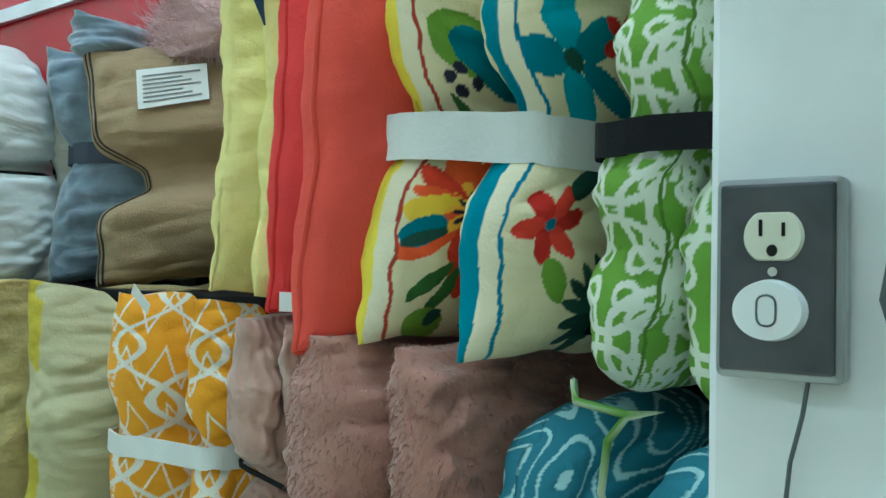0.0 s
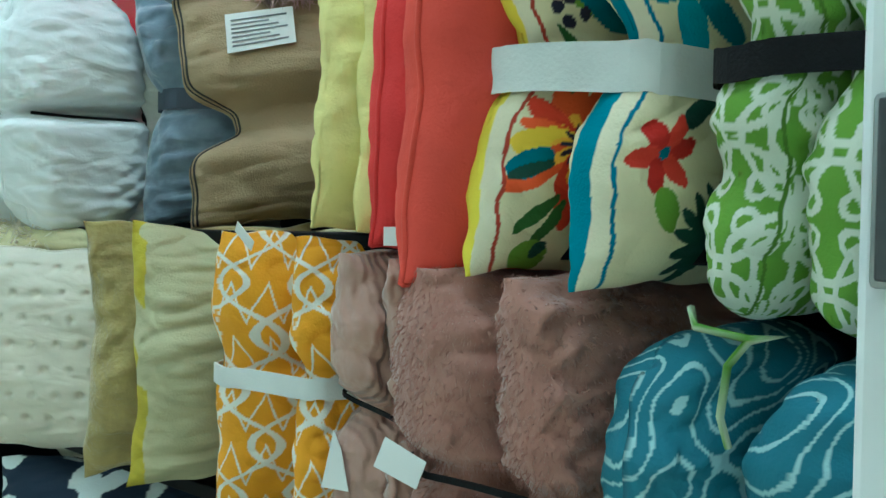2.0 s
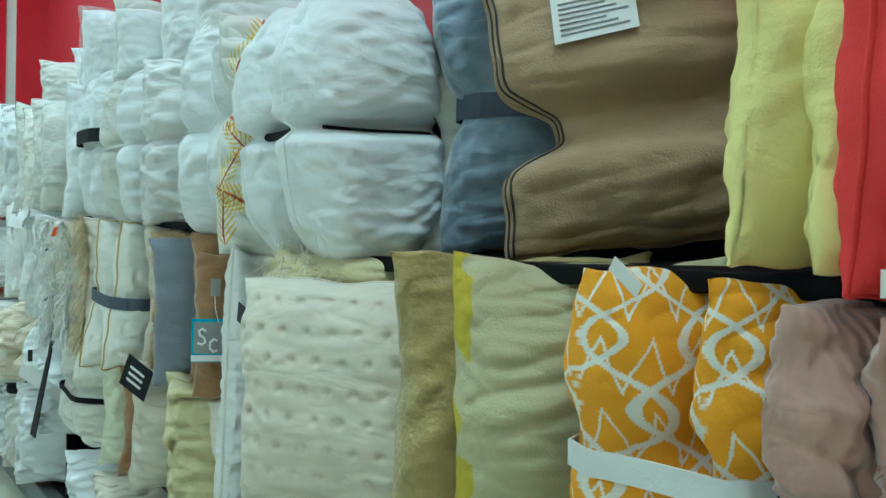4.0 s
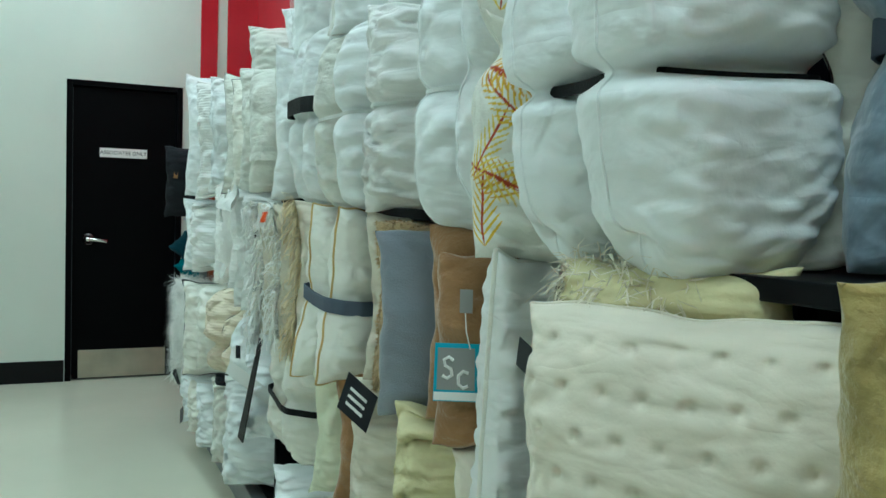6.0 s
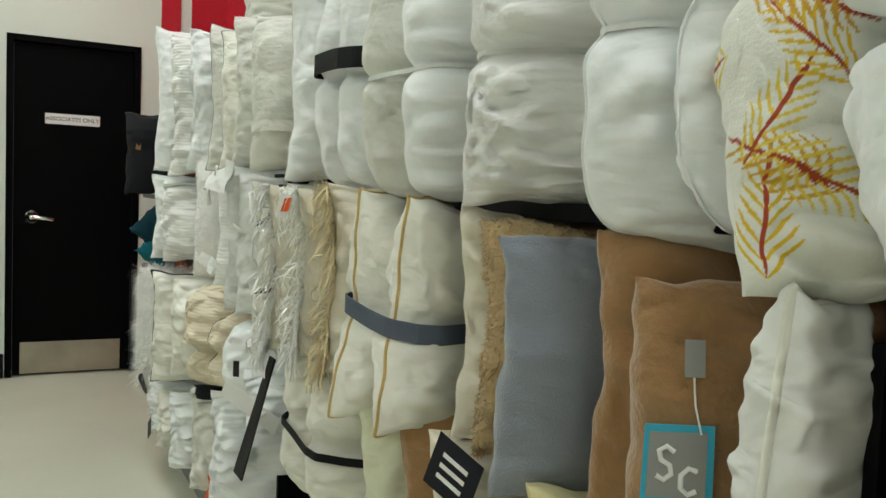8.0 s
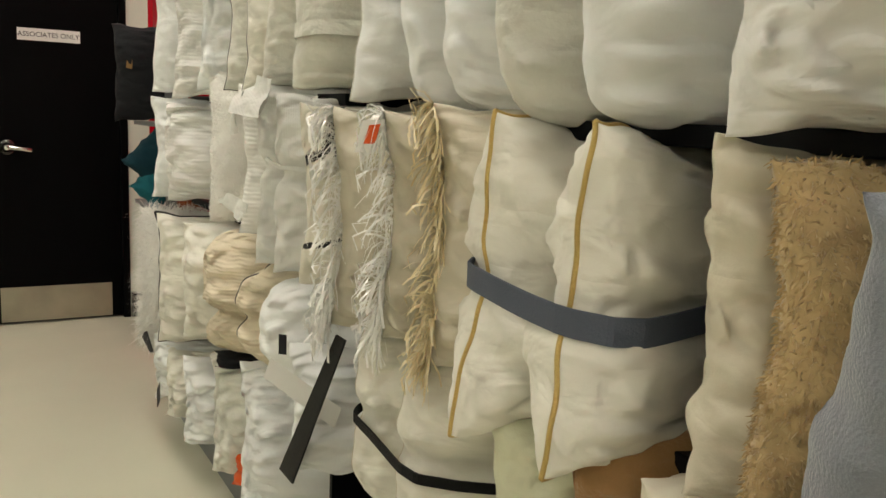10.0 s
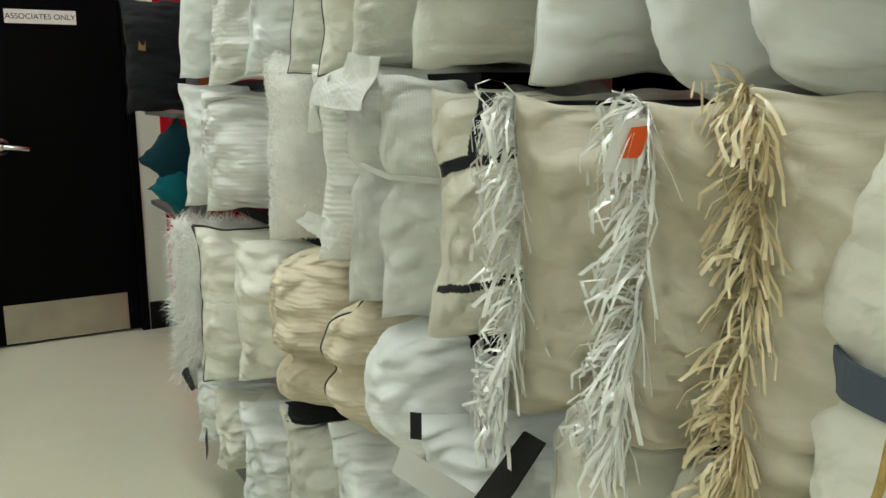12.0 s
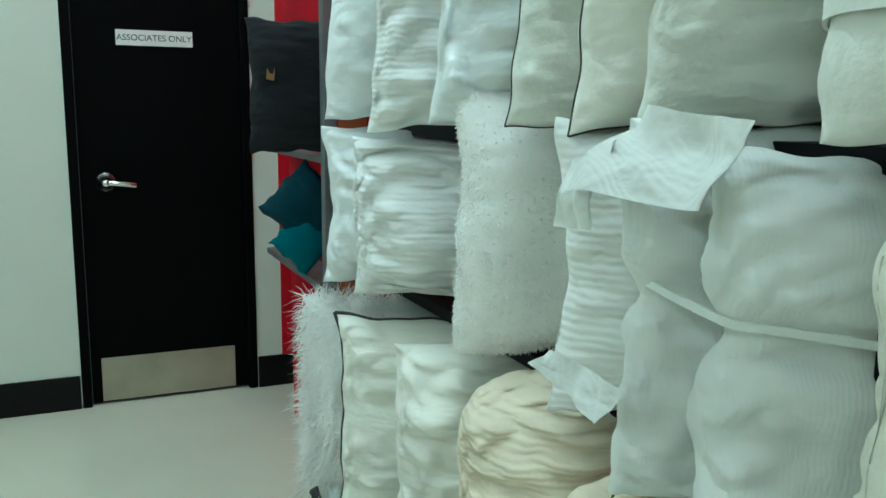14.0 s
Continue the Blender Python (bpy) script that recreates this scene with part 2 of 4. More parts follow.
class Shape:
    """A stuffed pillow: depth w along x from its front seam at x = 0, thickness T across y, height h up z."""

    def __init__(self, w, h, T, seed=0, n=26, m=34, a=3.8, av=2.5, b=0.52, ear=0.07, waist=(), wrinkle=0.004, lump=0.012,
                 sag=0.0, bow=0.0, corner=0.0, pull=0.1, front=0.0, wobble=0.006, dimples=0.0):
        if n < 70:
            n, m = max(n, 46), max(m, 64)
        wrinkle, lump = wrinkle * 1.5, lump * 1.15
        s = np.sin(np.linspace(-1, 1, n) * math.pi / 2)
        if front:
            s = -1 + 2 * np.linspace(0, 1, n) ** front
        t = np.sin(np.linspace(-1, 1, m) * math.pi / 2 * 0.92) / math.sin(math.pi / 2 * 0.92)
        U, V = np.meshgrid(s, t, indexing="ij")
        f = (np.clip(1 - np.abs(U) ** a, 0, 1) * np.clip(1 - np.abs(V) ** av, 0, 1)) ** b
        X = w / 2 * (1 + U * (1 - ear * (1 - V ** 2)))
        Z = h / 2 * (1 + V * (1 - ear * 0.8 * (1 - U ** 2)))
        if corner:
            q = np.clip((np.abs(U) ** 3) * (np.abs(V) ** 3), 0, 1) * corner
            X = w / 2 + (X - w / 2) * (1 - q)
            Z = h / 2 + (Z - h / 2) * (1 - q)
        f = f * (1 - sag * V)
        mid = bow * w * (1 - V ** 2) * (1 - U ** 2) + bow * 0.15 * np.sin(V * 2.1 + seed)
        for v0, amt, wid in waist:
            g = np.exp(-((V - v0) / wid) ** 2)
            f = f * (1 - amt * g)
            X = X + pull * w * g * np.clip(-U, 0, 1) ** 0.7
        r = np.random.default_rng(seed + 900)
        ph = r.uniform(0, 6.28, 6)
        soft = wobble * (np.sin(4.1 * V + ph[0]) + 0.6 * np.sin(9.3 * V + ph[1]) + 0.35 * np.sin(17 * V + ph[2]))
        X = X + soft * 0.6 * np.clip(-U, 0, 1)
        mid = mid + wobble * (np.sin(3.7 * V + ph[3]) + 0.5 * np.sin(8.3 * V + ph[4])) * (0.3 + 0.7 * np.clip(-U, 0, 1))
        Z = Z + wobble * 0.6 * (np.sin(7 * U + ph[5]) + 0.4 * np.sin(15 * U + ph[1])) * np.abs(V) ** 3
        rim = 1 - np.clip(1 - np.maximum(np.abs(U), np.abs(V)), 0, 1)
        self.n, self.m = n, m
        self.verts, self.sides = [], []
        index = {}
        faces, arcs, tz = [], [], []
        for side in (1, -1):
            Y = side * T / 2 * f + mid
            dx = np.sqrt(np.diff(X, axis=0) ** 2 + np.diff(Y, axis=0) ** 2)
            arc = np.vstack([np.zeros((1, m)), np.cumsum(dx, axis=0)])
            P = np.stack([X, Y, Z], -1).reshape(-1, 3)
            ids = P * np.array([1, 1, 1]) + side * 7.0
            inner = ((np.abs(U) < 1) & (np.abs(V) < 1)).reshape(-1)
            d = lump * waves(ids, 14, seed * 3 + 1, 2) * inner
            fold = np.clip((rim.reshape(-1) - 0.35) / 0.65, 0, 1)
            Q = np.stack([P[:, 0] * 0.35, P[:, 1], P[:, 2]], -1) + side
            d += wrinkle * (np.abs(waves(Q, 80, seed * 3 + 2, 2)) + 0.5 * np.abs(waves(Q, 170, seed * 3 + 4, 1)) - 0.4) * inner * (0.35 + fold)
            Y = (Y.reshape(-1) + side * d * (0.25 + f.reshape(-1)) ** 0.8 * (T > 0.02)).reshape(U.shape)
            if dimples:
                row = np.round((Z - 0.03) / dimples)
                gx = (X - 0.03) / dimples - 0.5 * (row % 2)
                dd = np.hypot((gx - np.round(gx)) * dimples, Z - 0.03 - row * dimples)
                Y = Y - side * 0.012 * np.exp(-(dd / 0.0065) ** 2) * np.clip(f * 1.5, 0, 1)
            for i in range(n):
                for j in range(m):
                    edge = i in (0, n - 1) or j in (0, m - 1)
                    if edge and side == -1:
                        index[(side, i, j)] = index[(1, i, j)]
                        continue
                    index[(side, i, j)] = len(self.verts)
                    self.verts.append((X[i, j], Y[i, j], Z[i, j]))
                    arcs.append(-side * arc[i, j])
                    tz.append(Z[i, j])
            for i in range(n - 1):
                for j in range(m - 1):
                    q = [index[(side, i, j)], index[(side, i + 1, j)], index[(side, i + 1, j + 1)], index[(side, i, j + 1)]]
                    faces.append(q if side == -1 else q[::-1])
        self.faces = faces
        self.arcs, self.tz = np.array(arcs), np.array(tz)
        self.index = index

    def rim(self):
        """Points along the front seam, bottom to top."""
        return [self.verts[self.index[(1, 0, j)]] for j in range(self.m)]

    def seam(self):
        """Points along the top, front and bottom seams."""
        n, m = self.n, self.m
        ids = [(1, i, m - 1) for i in range(n - 1, 0, -1)] + [(1, 0, j) for j in range(m - 1, -1, -1)] + [(1, i, 0) for i in range(1, n)]
        return [self.verts[self.index[k]] for k in ids]

    def at(self, i, j, side=-1):
        return Vector(self.verts[self.index[(side, i, j)]])


def place(xf, yf, z, yaw=10, lean=0, tip=0):
    """Pose of a pillow whose front seam's foot stands at xf, yf, z; yaw turns its depth towards the walk's start."""
    return pose(xf, yf, z, lean, tip, -yaw)


def strands(name, shape, count, length, width, material, parent, droop=0.6, seed=1, front_only=True, curl=0.5, label="", wide=0.0):
    """A coat of thin tapering hairs or ribbons that grow from a pillow's cover."""
    r = np.random.default_rng(seed)
    V = np.array(shape.verts)
    c = V.mean(0)
    F = np.array(shape.faces)
    cen = V[F].mean(1)
    nor = np.cross(V[F[:, 1]] - V[F[:, 0]], V[F[:, 2]] - V[F[:, 0]])
    area = np.linalg.norm(nor, axis=1)
    nor = nor / np.maximum(area, 1e-9)[:, None]
    w = area.copy()
    if front_only:
        w = w * ((cen[:, 0] < V[:, 0].max() * 0.6) & ((nor[:, 1] < 0.4) | (cen[:, 0] < V[:, 0].max() * 0.2)))
    pick = r.choice(len(F), count, p=w / w.sum())
    verts, faces = [], []
    for f in pick:
        wts = r.dirichlet((1, 1, 1, 1))
        p = wts @ V[F[f]]
        d = nor[f] + r.normal(size=3) * curl
        d[2] -= droop
        d /= np.linalg.norm(d)
        l = length * r.uniform(0.5, 1.2)
        s = np.cross(d, r.normal(size=3))
        s = s / np.linalg.norm(s) * width
        q = p + d * l * 0.55
        e = q + (d + np.array([0, 0, -droop * 0.8]) + r.normal(size=3) * curl * 0.4) * l * 0.45
        k = len(verts)
        verts += [p - s, p + s, q - s * (0.8 + wide), q + s * (0.8 + wide), e - s * wide, e + s * (0.15 + wide)]
        faces += [(k, k + 1, k + 3, k + 2), (k + 2, k + 3, k + 5, k + 4)]
    return obj(name, verts, faces, material, parent, True, label)


def hull(pts):
    """Convex outline of points in the plan, anticlockwise."""
    P = sorted(set((round(float(x), 4), round(float(y), 4)) for x, y in pts))

    def half(Q):
        out = []
        for p in Q:
            while len(out) > 1 and (out[-1][0] - out[-2][0]) * (p[1] - out[-2][1]) - (out[-1][1] - out[-2][1]) * (p[0] - out[-2][0]) <= 0:
                out.pop()
            out.append(p)
        return out[:-1]
    return half(P) + half(P[::-1])


def band(name, pts, z, height, material, parent, slope=0.0, label="", slack=0.002, inset=0.0):
    """A strap pulled tight round a bundle: an upright ribbon with thickness on the outline of pts."""
    H = hull(pts)
    yc = sum(p[1] for p in H) / len(H)
    xc = sum(p[0] for p in H) / len(H)
    ring = []
    for i, p in enumerate(H):
        q = H[(i + 1) % len(H)]
        n = max(1, int(math.hypot(q[0] - p[0], q[1] - p[1]) / 0.015))
        ring += [(p[0] + (q[0] - p[0]) * k / n, p[1] + (q[1] - p[1]) * k / n) for k in range(n)]
    n = len(ring)
    verts, faces = [], []
    for i, (x, y) in enumerate(ring):
        zz = z + slope * (y - yc) + 0.0015 * math.sin(i * 0.35)
        nx, ny = x - xc, y - yc
        l = math.hypot(nx, ny)
        nx, ny = nx / l, ny / l
        for d, s in ((-inset, -1), (-inset, 1), (slack + 0.002 - inset, 1), (slack + 0.002 - inset, -1)):
            verts.append((x + nx * d, y + ny * d, zz + s * height / 2))
    for i in range(n):
        j = (i + 1) % n
        for k in range(4):
            l = (k + 1) % 4
            faces.append((4 * i + k, 4 * j + k, 4 * j + l, 4 * i + l))
    return obj(name, verts, faces, M[material], parent, False, label)


def pillow(label, material, xf, yf, z, w, h, T, yaw=10, lean=0, tip=0, seed=1, piping=None, pr=0.003, print_fn=None,
           name="throw_pillow", category="pillow", coat=None, film=False, group="", **kw):
    """A pillow with its cover, and piping, coat or film where it has them."""
    sh = Shape(w, h, T, seed=seed, **kw)
    e = empty(name, place(xf, yf, z, yaw, lean, tip), label, category, group)
    cols = None
    if print_fn is not None:
        cols = print_fn(sh.arcs, sh.tz)
        material = "print"
    obj("cover", sh.verts, sh.faces, M[material], e, True, "", cols)
    if piping:
        tube("piping", sh.seam(), pr, M[piping], e, 5)
    if coat:
        strands("fur", sh, coat["count"], coat["length"], coat["width"], M[coat["mat"]], e, coat.get("droop", 0.5), seed, True, coat.get("curl", 0.5))
    if film:
        big = Shape(w * 1.03, h * 1.04, T * 1.12, seed=seed + 50, wrinkle=0.012, lump=0.01, n=30, m=40)
        V = np.array(big.verts) - np.array([0.012, 0, 0.004])
        obj("clear_film", V, big.faces, M["film"], e, True, "thin clear plastic film")
    return e, sh


# ---- setting ----
WALL_X, END_Y = 1.56, 7.43
tagged(box("floor", (-3.2, -3.0, -0.1), (WALL_X + 0.2, END_Y + 0.2, 0.0), M["floor"]), "glossy cream vinyl store floor", "floor", kind="structure")
tagged(box("ceiling", (-3.2, -3.0, 3.6), (WALL_X + 0.2, END_Y + 0.2, 3.7), M["ceiling"]), "white store ceiling", "ceiling", kind="structure")
tagged(box("wall_east", (WALL_X, -3.0, 0), (WALL_X + 0.2, END_Y, 3.6), M["red"]), "glossy red wall behind the shelves", "wall", kind="structure")
tagged(box("wall_west", (-3.2, -3.0, 0), (-3.0, END_Y, 3.6), M["wallwhite"]), "plain off-white wall", "wall", kind="structure")
tagged(box("wall_south", (-3.0, -3.0, 0), (WALL_X, -2.8, 3.6), M["wallwhite"]), "plain off-white wall", "wall", kind="structure")
DX0, DX1, DTOP = 0.30, 0.99, 2.06
wall = tagged(box("wall_north", (-3.0, END_Y, 0), (DX0 - 0.04, END_Y + 0.2, 3.6), M["wallwhite"]), "off-white painted wall beside a black door", "wall", kind="structure")
tagged(box("wall_north_2", (DX1 + 0.04, END_Y, 0), (WALL_X, END_Y + 0.2, 3.6), M["wallwhite"]), "off-white painted wall strip beside the door", "wall", kind="structure")
tagged(box("wall_north_3", (DX0 - 0.04, END_Y, DTOP + 0.04), (DX1 + 0.04, END_Y + 0.2, 3.6), M["wallwhite"]), "off-white painted wall above the door", "wall", kind="structure")
tagged(box("baseboard", (-3.0, END_Y - 0.012, 0), (DX0 - 0.045, END_Y, 0.15), M["baseblack"], bevel=0.003), "black rubber baseboard", "baseboard", kind="structure")
tagged(box("baseboard_2", (DX1 + 0.045, END_Y - 0.012, 0), (WALL_X - 0.2, END_Y, 0.15), M["baseblack"], bevel=0.003), "black rubber baseboard", "baseboard", kind="structure")
tagged(box("trim", (1.15, END_Y - 0.01, 0.15), (1.27, END_Y, 3.6), M["red"]), "red painted corner panel", "trim", kind="structure")
tagged(box("trim_2", (1.34, END_Y - 0.01, 0.15), (WALL_X, END_Y, 3.6), M["red"]), "red painted corner panel", "trim", kind="structure")
tagged(box("trim_3", (WALL_X - 0.02, -2.8, 2.03), (WALL_X, END_Y - 0.02, 2.075), M["columnwhite"]), "white ledge strip along the red wall", "trim", kind="structure")

door = tagged(new("door_1"), "closed black flush door with a steel kick plate", "door", kind="structure")
door.location = (DX0, END_Y, 0)
W = DX1 - DX0
box("door_leaf", (0.003, 0.02, 0.008), (W - 0.003, 0.065, DTOP - 0.003), M["doorblack"], door, 0.002)
box("frame_jamb", (-0.04, -0.012, 0), (0.0, 0.12, DTOP + 0.04), M["doorblack"], door, 0.004)
box("frame_jamb", (W, -0.012, 0), (W + 0.04, 0.12, DTOP + 0.04), M["doorblack"], door, 0.004)
box("frame_head", (0, -0.012, DTOP), (W, 0.12, DTOP + 0.04), M["doorblack"], door, 0.004)
box("kick_plate", (0.045, 0.016, 0.014), (0.63, 0.02, 0.212), M["kick"], door, 0.001, "brushed steel kick plate")
sign = box("door_sign", (0.175, 0.015, 1.575), (0.49, 0.02, 1.64), M["paper"], door, 0.001, "white sign with black capitals")


def lathe(name, x, z, profile, material, parent, sides=28, label=""):
    """A turned piece along y: profile rows of (y, radius)."""
    verts, faces = [], []
    for y, r in profile:
        verts += [(x + r * math.cos(2 * math.pi * k / sides), y, z + r * math.sin(2 * math.pi * k / sides)) for k in range(sides)]
    for i in range(len(profile) - 1):
        for k in range(sides):
            l = (k + 1) % sides
            faces.append((i * sides + k, i * sides + l, (i + 1) * sides + l, (i + 1) * sides + k))
    return obj(name, verts, faces, M[material], parent, True, label)


rose = lathe("door_handle", 0.105, 0.995, [(0.02, 0.044), (0.010, 0.044), (0.004, 0.040), (-0.004, 0.028), (-0.02, 0.020), (-0.05, 0.018), (-0.058, 0.012), (-0.06, 0.0005)], "chrome", door, label="polished chrome lever handle")
tube("lever", [(0.105, -0.045, 0.995), (0.13, -0.05, 0.994), (0.17, -0.05, 0.99), (0.215, -0.046, 0.984), (0.222, -0.044, 0.983)], 0.013, M["chrome"], rose, 10)
for k, (px, pz) in enumerate(((0.06, 0.03), (0.33, 0.03), (0.615, 0.03), (0.06, 0.197), (0.33, 0.197), (0.615, 0.197))):
    tube("screw", [(px, 0.0165, pz), (px, 0.0145, pz)], 0.004, M["steelgrey"], door, 8)


def lettering(name, text, size, m, material, parent, label=""):
    cu = bpy.data.curves.new(name, "FONT")
    cu.body, cu.size, cu.align_x, cu.align_y, cu.extrude = text, size, "CENTER", "CENTER", 0.0006
    ob = bpy.data.objects.new(name, cu)
    scene.collection.objects.link(ob)
    dg = bpy.context.evaluated_depsgraph_get()
    me = bpy.data.meshes.new_from_object(ob.evaluated_get(dg))
    bpy.data.objects.remove(ob)
    me.materials.clear()
    me.materials.append(M[material])
    t = new(name, me)
    t.parent = parent
    t.matrix_basis = m
    if label:
        t["label"] = label
    return t


lettering("lettering", "ASSOCIATES ONLY", 0.036, pose(0.332, 0.0143, 1.607, 90, 0, 0), "tagblack", sign)

# ceiling lights over the aisles
for i, (lx, ly) in enumerate([(-2.5, 0.4), (-2.5, 3.4), (-2.5, 6.4), (0.5, -1.7), (0.5, 0.9), (0.4, 4.2), (0.3, 6.4)]):
    lamp = empty("ceiling_light", pose(lx, ly, 3.6), "recessed fluorescent ceiling light, switched on", "ceiling light", "ceiling lights")
    box("frame", (-0.32, -0.62, -0.03), (0.32, 0.62, -0.002), M["steelgrey"], lamp, 0.004)
    box("diffuser", (-0.29, -0.59, -0.036), (0.29, 0.59, -0.0305), M["troffer"], lamp)

# ---- shelving ----
def shelf_unit(y0, y1, levels, label):
    e = empty("store_shelf", pose(0, 0, 0), label, "shelf", "pillow shelves")
    box("back_panel", (1.49, y0, 0.0), (1.52, y1, 1.6), M["shelfblack"], e, label="dark back panel")
    box("base", (0.93, y0, 0.0), (1.488, y1, 0.11), M["steelgrey"], e, 0.004, "grey steel base plinth")
    # Black panel added at the unit's end to darken the gap between pillows.
    box("gap_fill_panel", (0.97, y0 + 0.006, 0.112), (1.43, y0 + 0.022, 1.12), M["shelfblack"], e, 0.002)
    for z in levels:
        box("shelf_board", (0.985, y0 + 0.003, z - 0.028), (1.488, y1 - 0.003, z), M["shelfblack"], e, 0.003)
    for y in (y0 + 0.004, y1 - 0.024):
        box("upright", (1.44, y, 0.111), (1.487, y + 0.02, 1.58), M["shelfblack"], e)
    return e


shelf_unit(0.19, 2.14, (1.165, 0.70, 0.30), "dark metal store shelf packed with coloured cushions")
shelf_unit(2.145, 4.05, (1.24, 0.835, 0.47), "dark metal store shelf packed with white and tan pillows")
shelf_unit(4.055, 5.62, (1.285, 0.90, 0.50, 0.12), "dark metal store shelf packed with white pillows")

# ---- white column with its socket ----
col = tagged(box("column", (0.665, -0.35, 0), (1.5, 0.172, 3.6), M["columnwhite"], bevel=0.006), "white painted boxed column beside the cushions", "column", kind="structure")
sock = empty("wall_socket", pose(0.665, 0.1245, 1.202), "brushed steel outlet box with a beige socket and cable", "outlet")
box("box_body", (-0.022, -0.038, -0.062), (0.0, 0.036, 0.060), M["platerim"], sock, 0.004)
box("face_plate", (-0.0262, -0.034, -0.057), (-0.0225, 0.032, 0.056), M["plate"], sock, 0.002, "scratched dark steel cover plate")


def disc(name, yc, zc, ry, rz, x0, x1, material, parent, flat=1.0):
    n = 36
    ring = []
    for k in range(n):
        a = 2 * math.pi * k / n
        ring.append((yc + ry * math.cos(a), zc + max(-flat * rz, min(flat * rz, rz * math.sin(a)))))
    verts = [(x0, y, z) for y, z in ring] + [(x1, yc + (y - yc) * 0.93, zc + (z - zc) * 0.93) for y, z in ring]
    faces = [(k, (k + 1) % n, n + (k + 1) % n, n + k) for k in range(n)] + [tuple(range(n, 2 * n))[::-1]]
    ob = obj(name, verts, faces, M[material], parent, False)
    return ob


rec = disc("receptacle", 0.0, 0.024, 0.0175, 0.0175, -0.0262, -0.030, "receptacle", sock, 0.83)
box("slot", (-0.0308, 0.0055, 0.024), (-0.0298, 0.0075, 0.034), M["slot"], rec)
box("slot", (-0.0308, -0.0075, 0.024), (-0.0298, -0.0055, 0.032), M["slot"], rec)
disc("ground_hole", 0.0, 0.0155, 0.0032, 0.0036, -0.0298, -0.0309, "slot", rec)
disc("screw", 0.0, 0.003, 0.003, 0.003, -0.0262, -0.0285, "chrome", sock)
dev = disc("plug_in_device", 0.001, -0.020, 0.021, 0.0185, -0.0262, -0.038, "device", sock)
n = 20
tube("button_outline", [(-0.0383, 0.001 + 0.0055 * math.cos(a) , -0.020 + 0.009 * (1 if math.sin(a) > 0 else -1) * abs(math.sin(a)) ** 0.45) for a in [2 * math.pi * k / n for k in range(n)]], 0.0007, M["cable"], dev, 5, True)
cord = tube("power_cord", [(0.655, 0.108, 1.14), (0.65, 0.110, 1.12), (0.655, 0.118, 1.09), (0.66, 0.123, 1.05), (0.658, 0.120, 0.98), (0.66, 0.115, 0.8), (0.66, 0.11, 0.5), (0.66, 0.11, 0.004)], 0.0014, M["cable"])
tagged(cord, "thin grey cord hanging down the column", "cable")
cord2 = tube("power_cord", [(0.66, 0.03, 0.004), (0.655, 0.035, 0.6), (0.65, 0.03, 1.05), (0.65, 0.052, 1.14), (0.645, 0.066, 1.19), (0.648, 0.058, 1.24), (0.655, 0.04, 1.27), (0.66, 0.03, 1.6)], 0.0028, M["cable"])
tagged(cord2, "dark looped cord on the white column", "cable")


# ---- prints ----
def paint(cols, mask, color):
    cols[mask] = color


def rot(s, t, cs, ct, a):
    a = radians(a)
    return (s - cs) * math.cos(a) + (t - ct) * math.sin(a), -(s - cs) * math.sin(a) + (t - ct) * math.cos(a)


def leaf(cols, s, t, cs, ct, length, width, angle, color):
    p, q = rot(s, t, cs, ct, angle)
    x = p / length
    paint(cols, (x > 0) & (x < 1) & (np.abs(q) < width * np.sqrt(np.clip(x * (1 - x), 0, 1)) * 1.1), color)


def blossom(cols, s, t, cs, ct, r, n, a0, colors, heart):
    for k in range(n):
        a = a0 + 360 * k / n
        leaf(cols, s, t, cs + 0.12 * r * math.cos(radians(a)), ct + 0.12 * r * math.sin(radians(a)), r * 0.95, r * (0.36 if n > 7 else 0.5), a, colors[k % len(colors)])
    d = np.hypot(s - cs, t - ct)
    paint(cols, d < r * 0.16, heart)


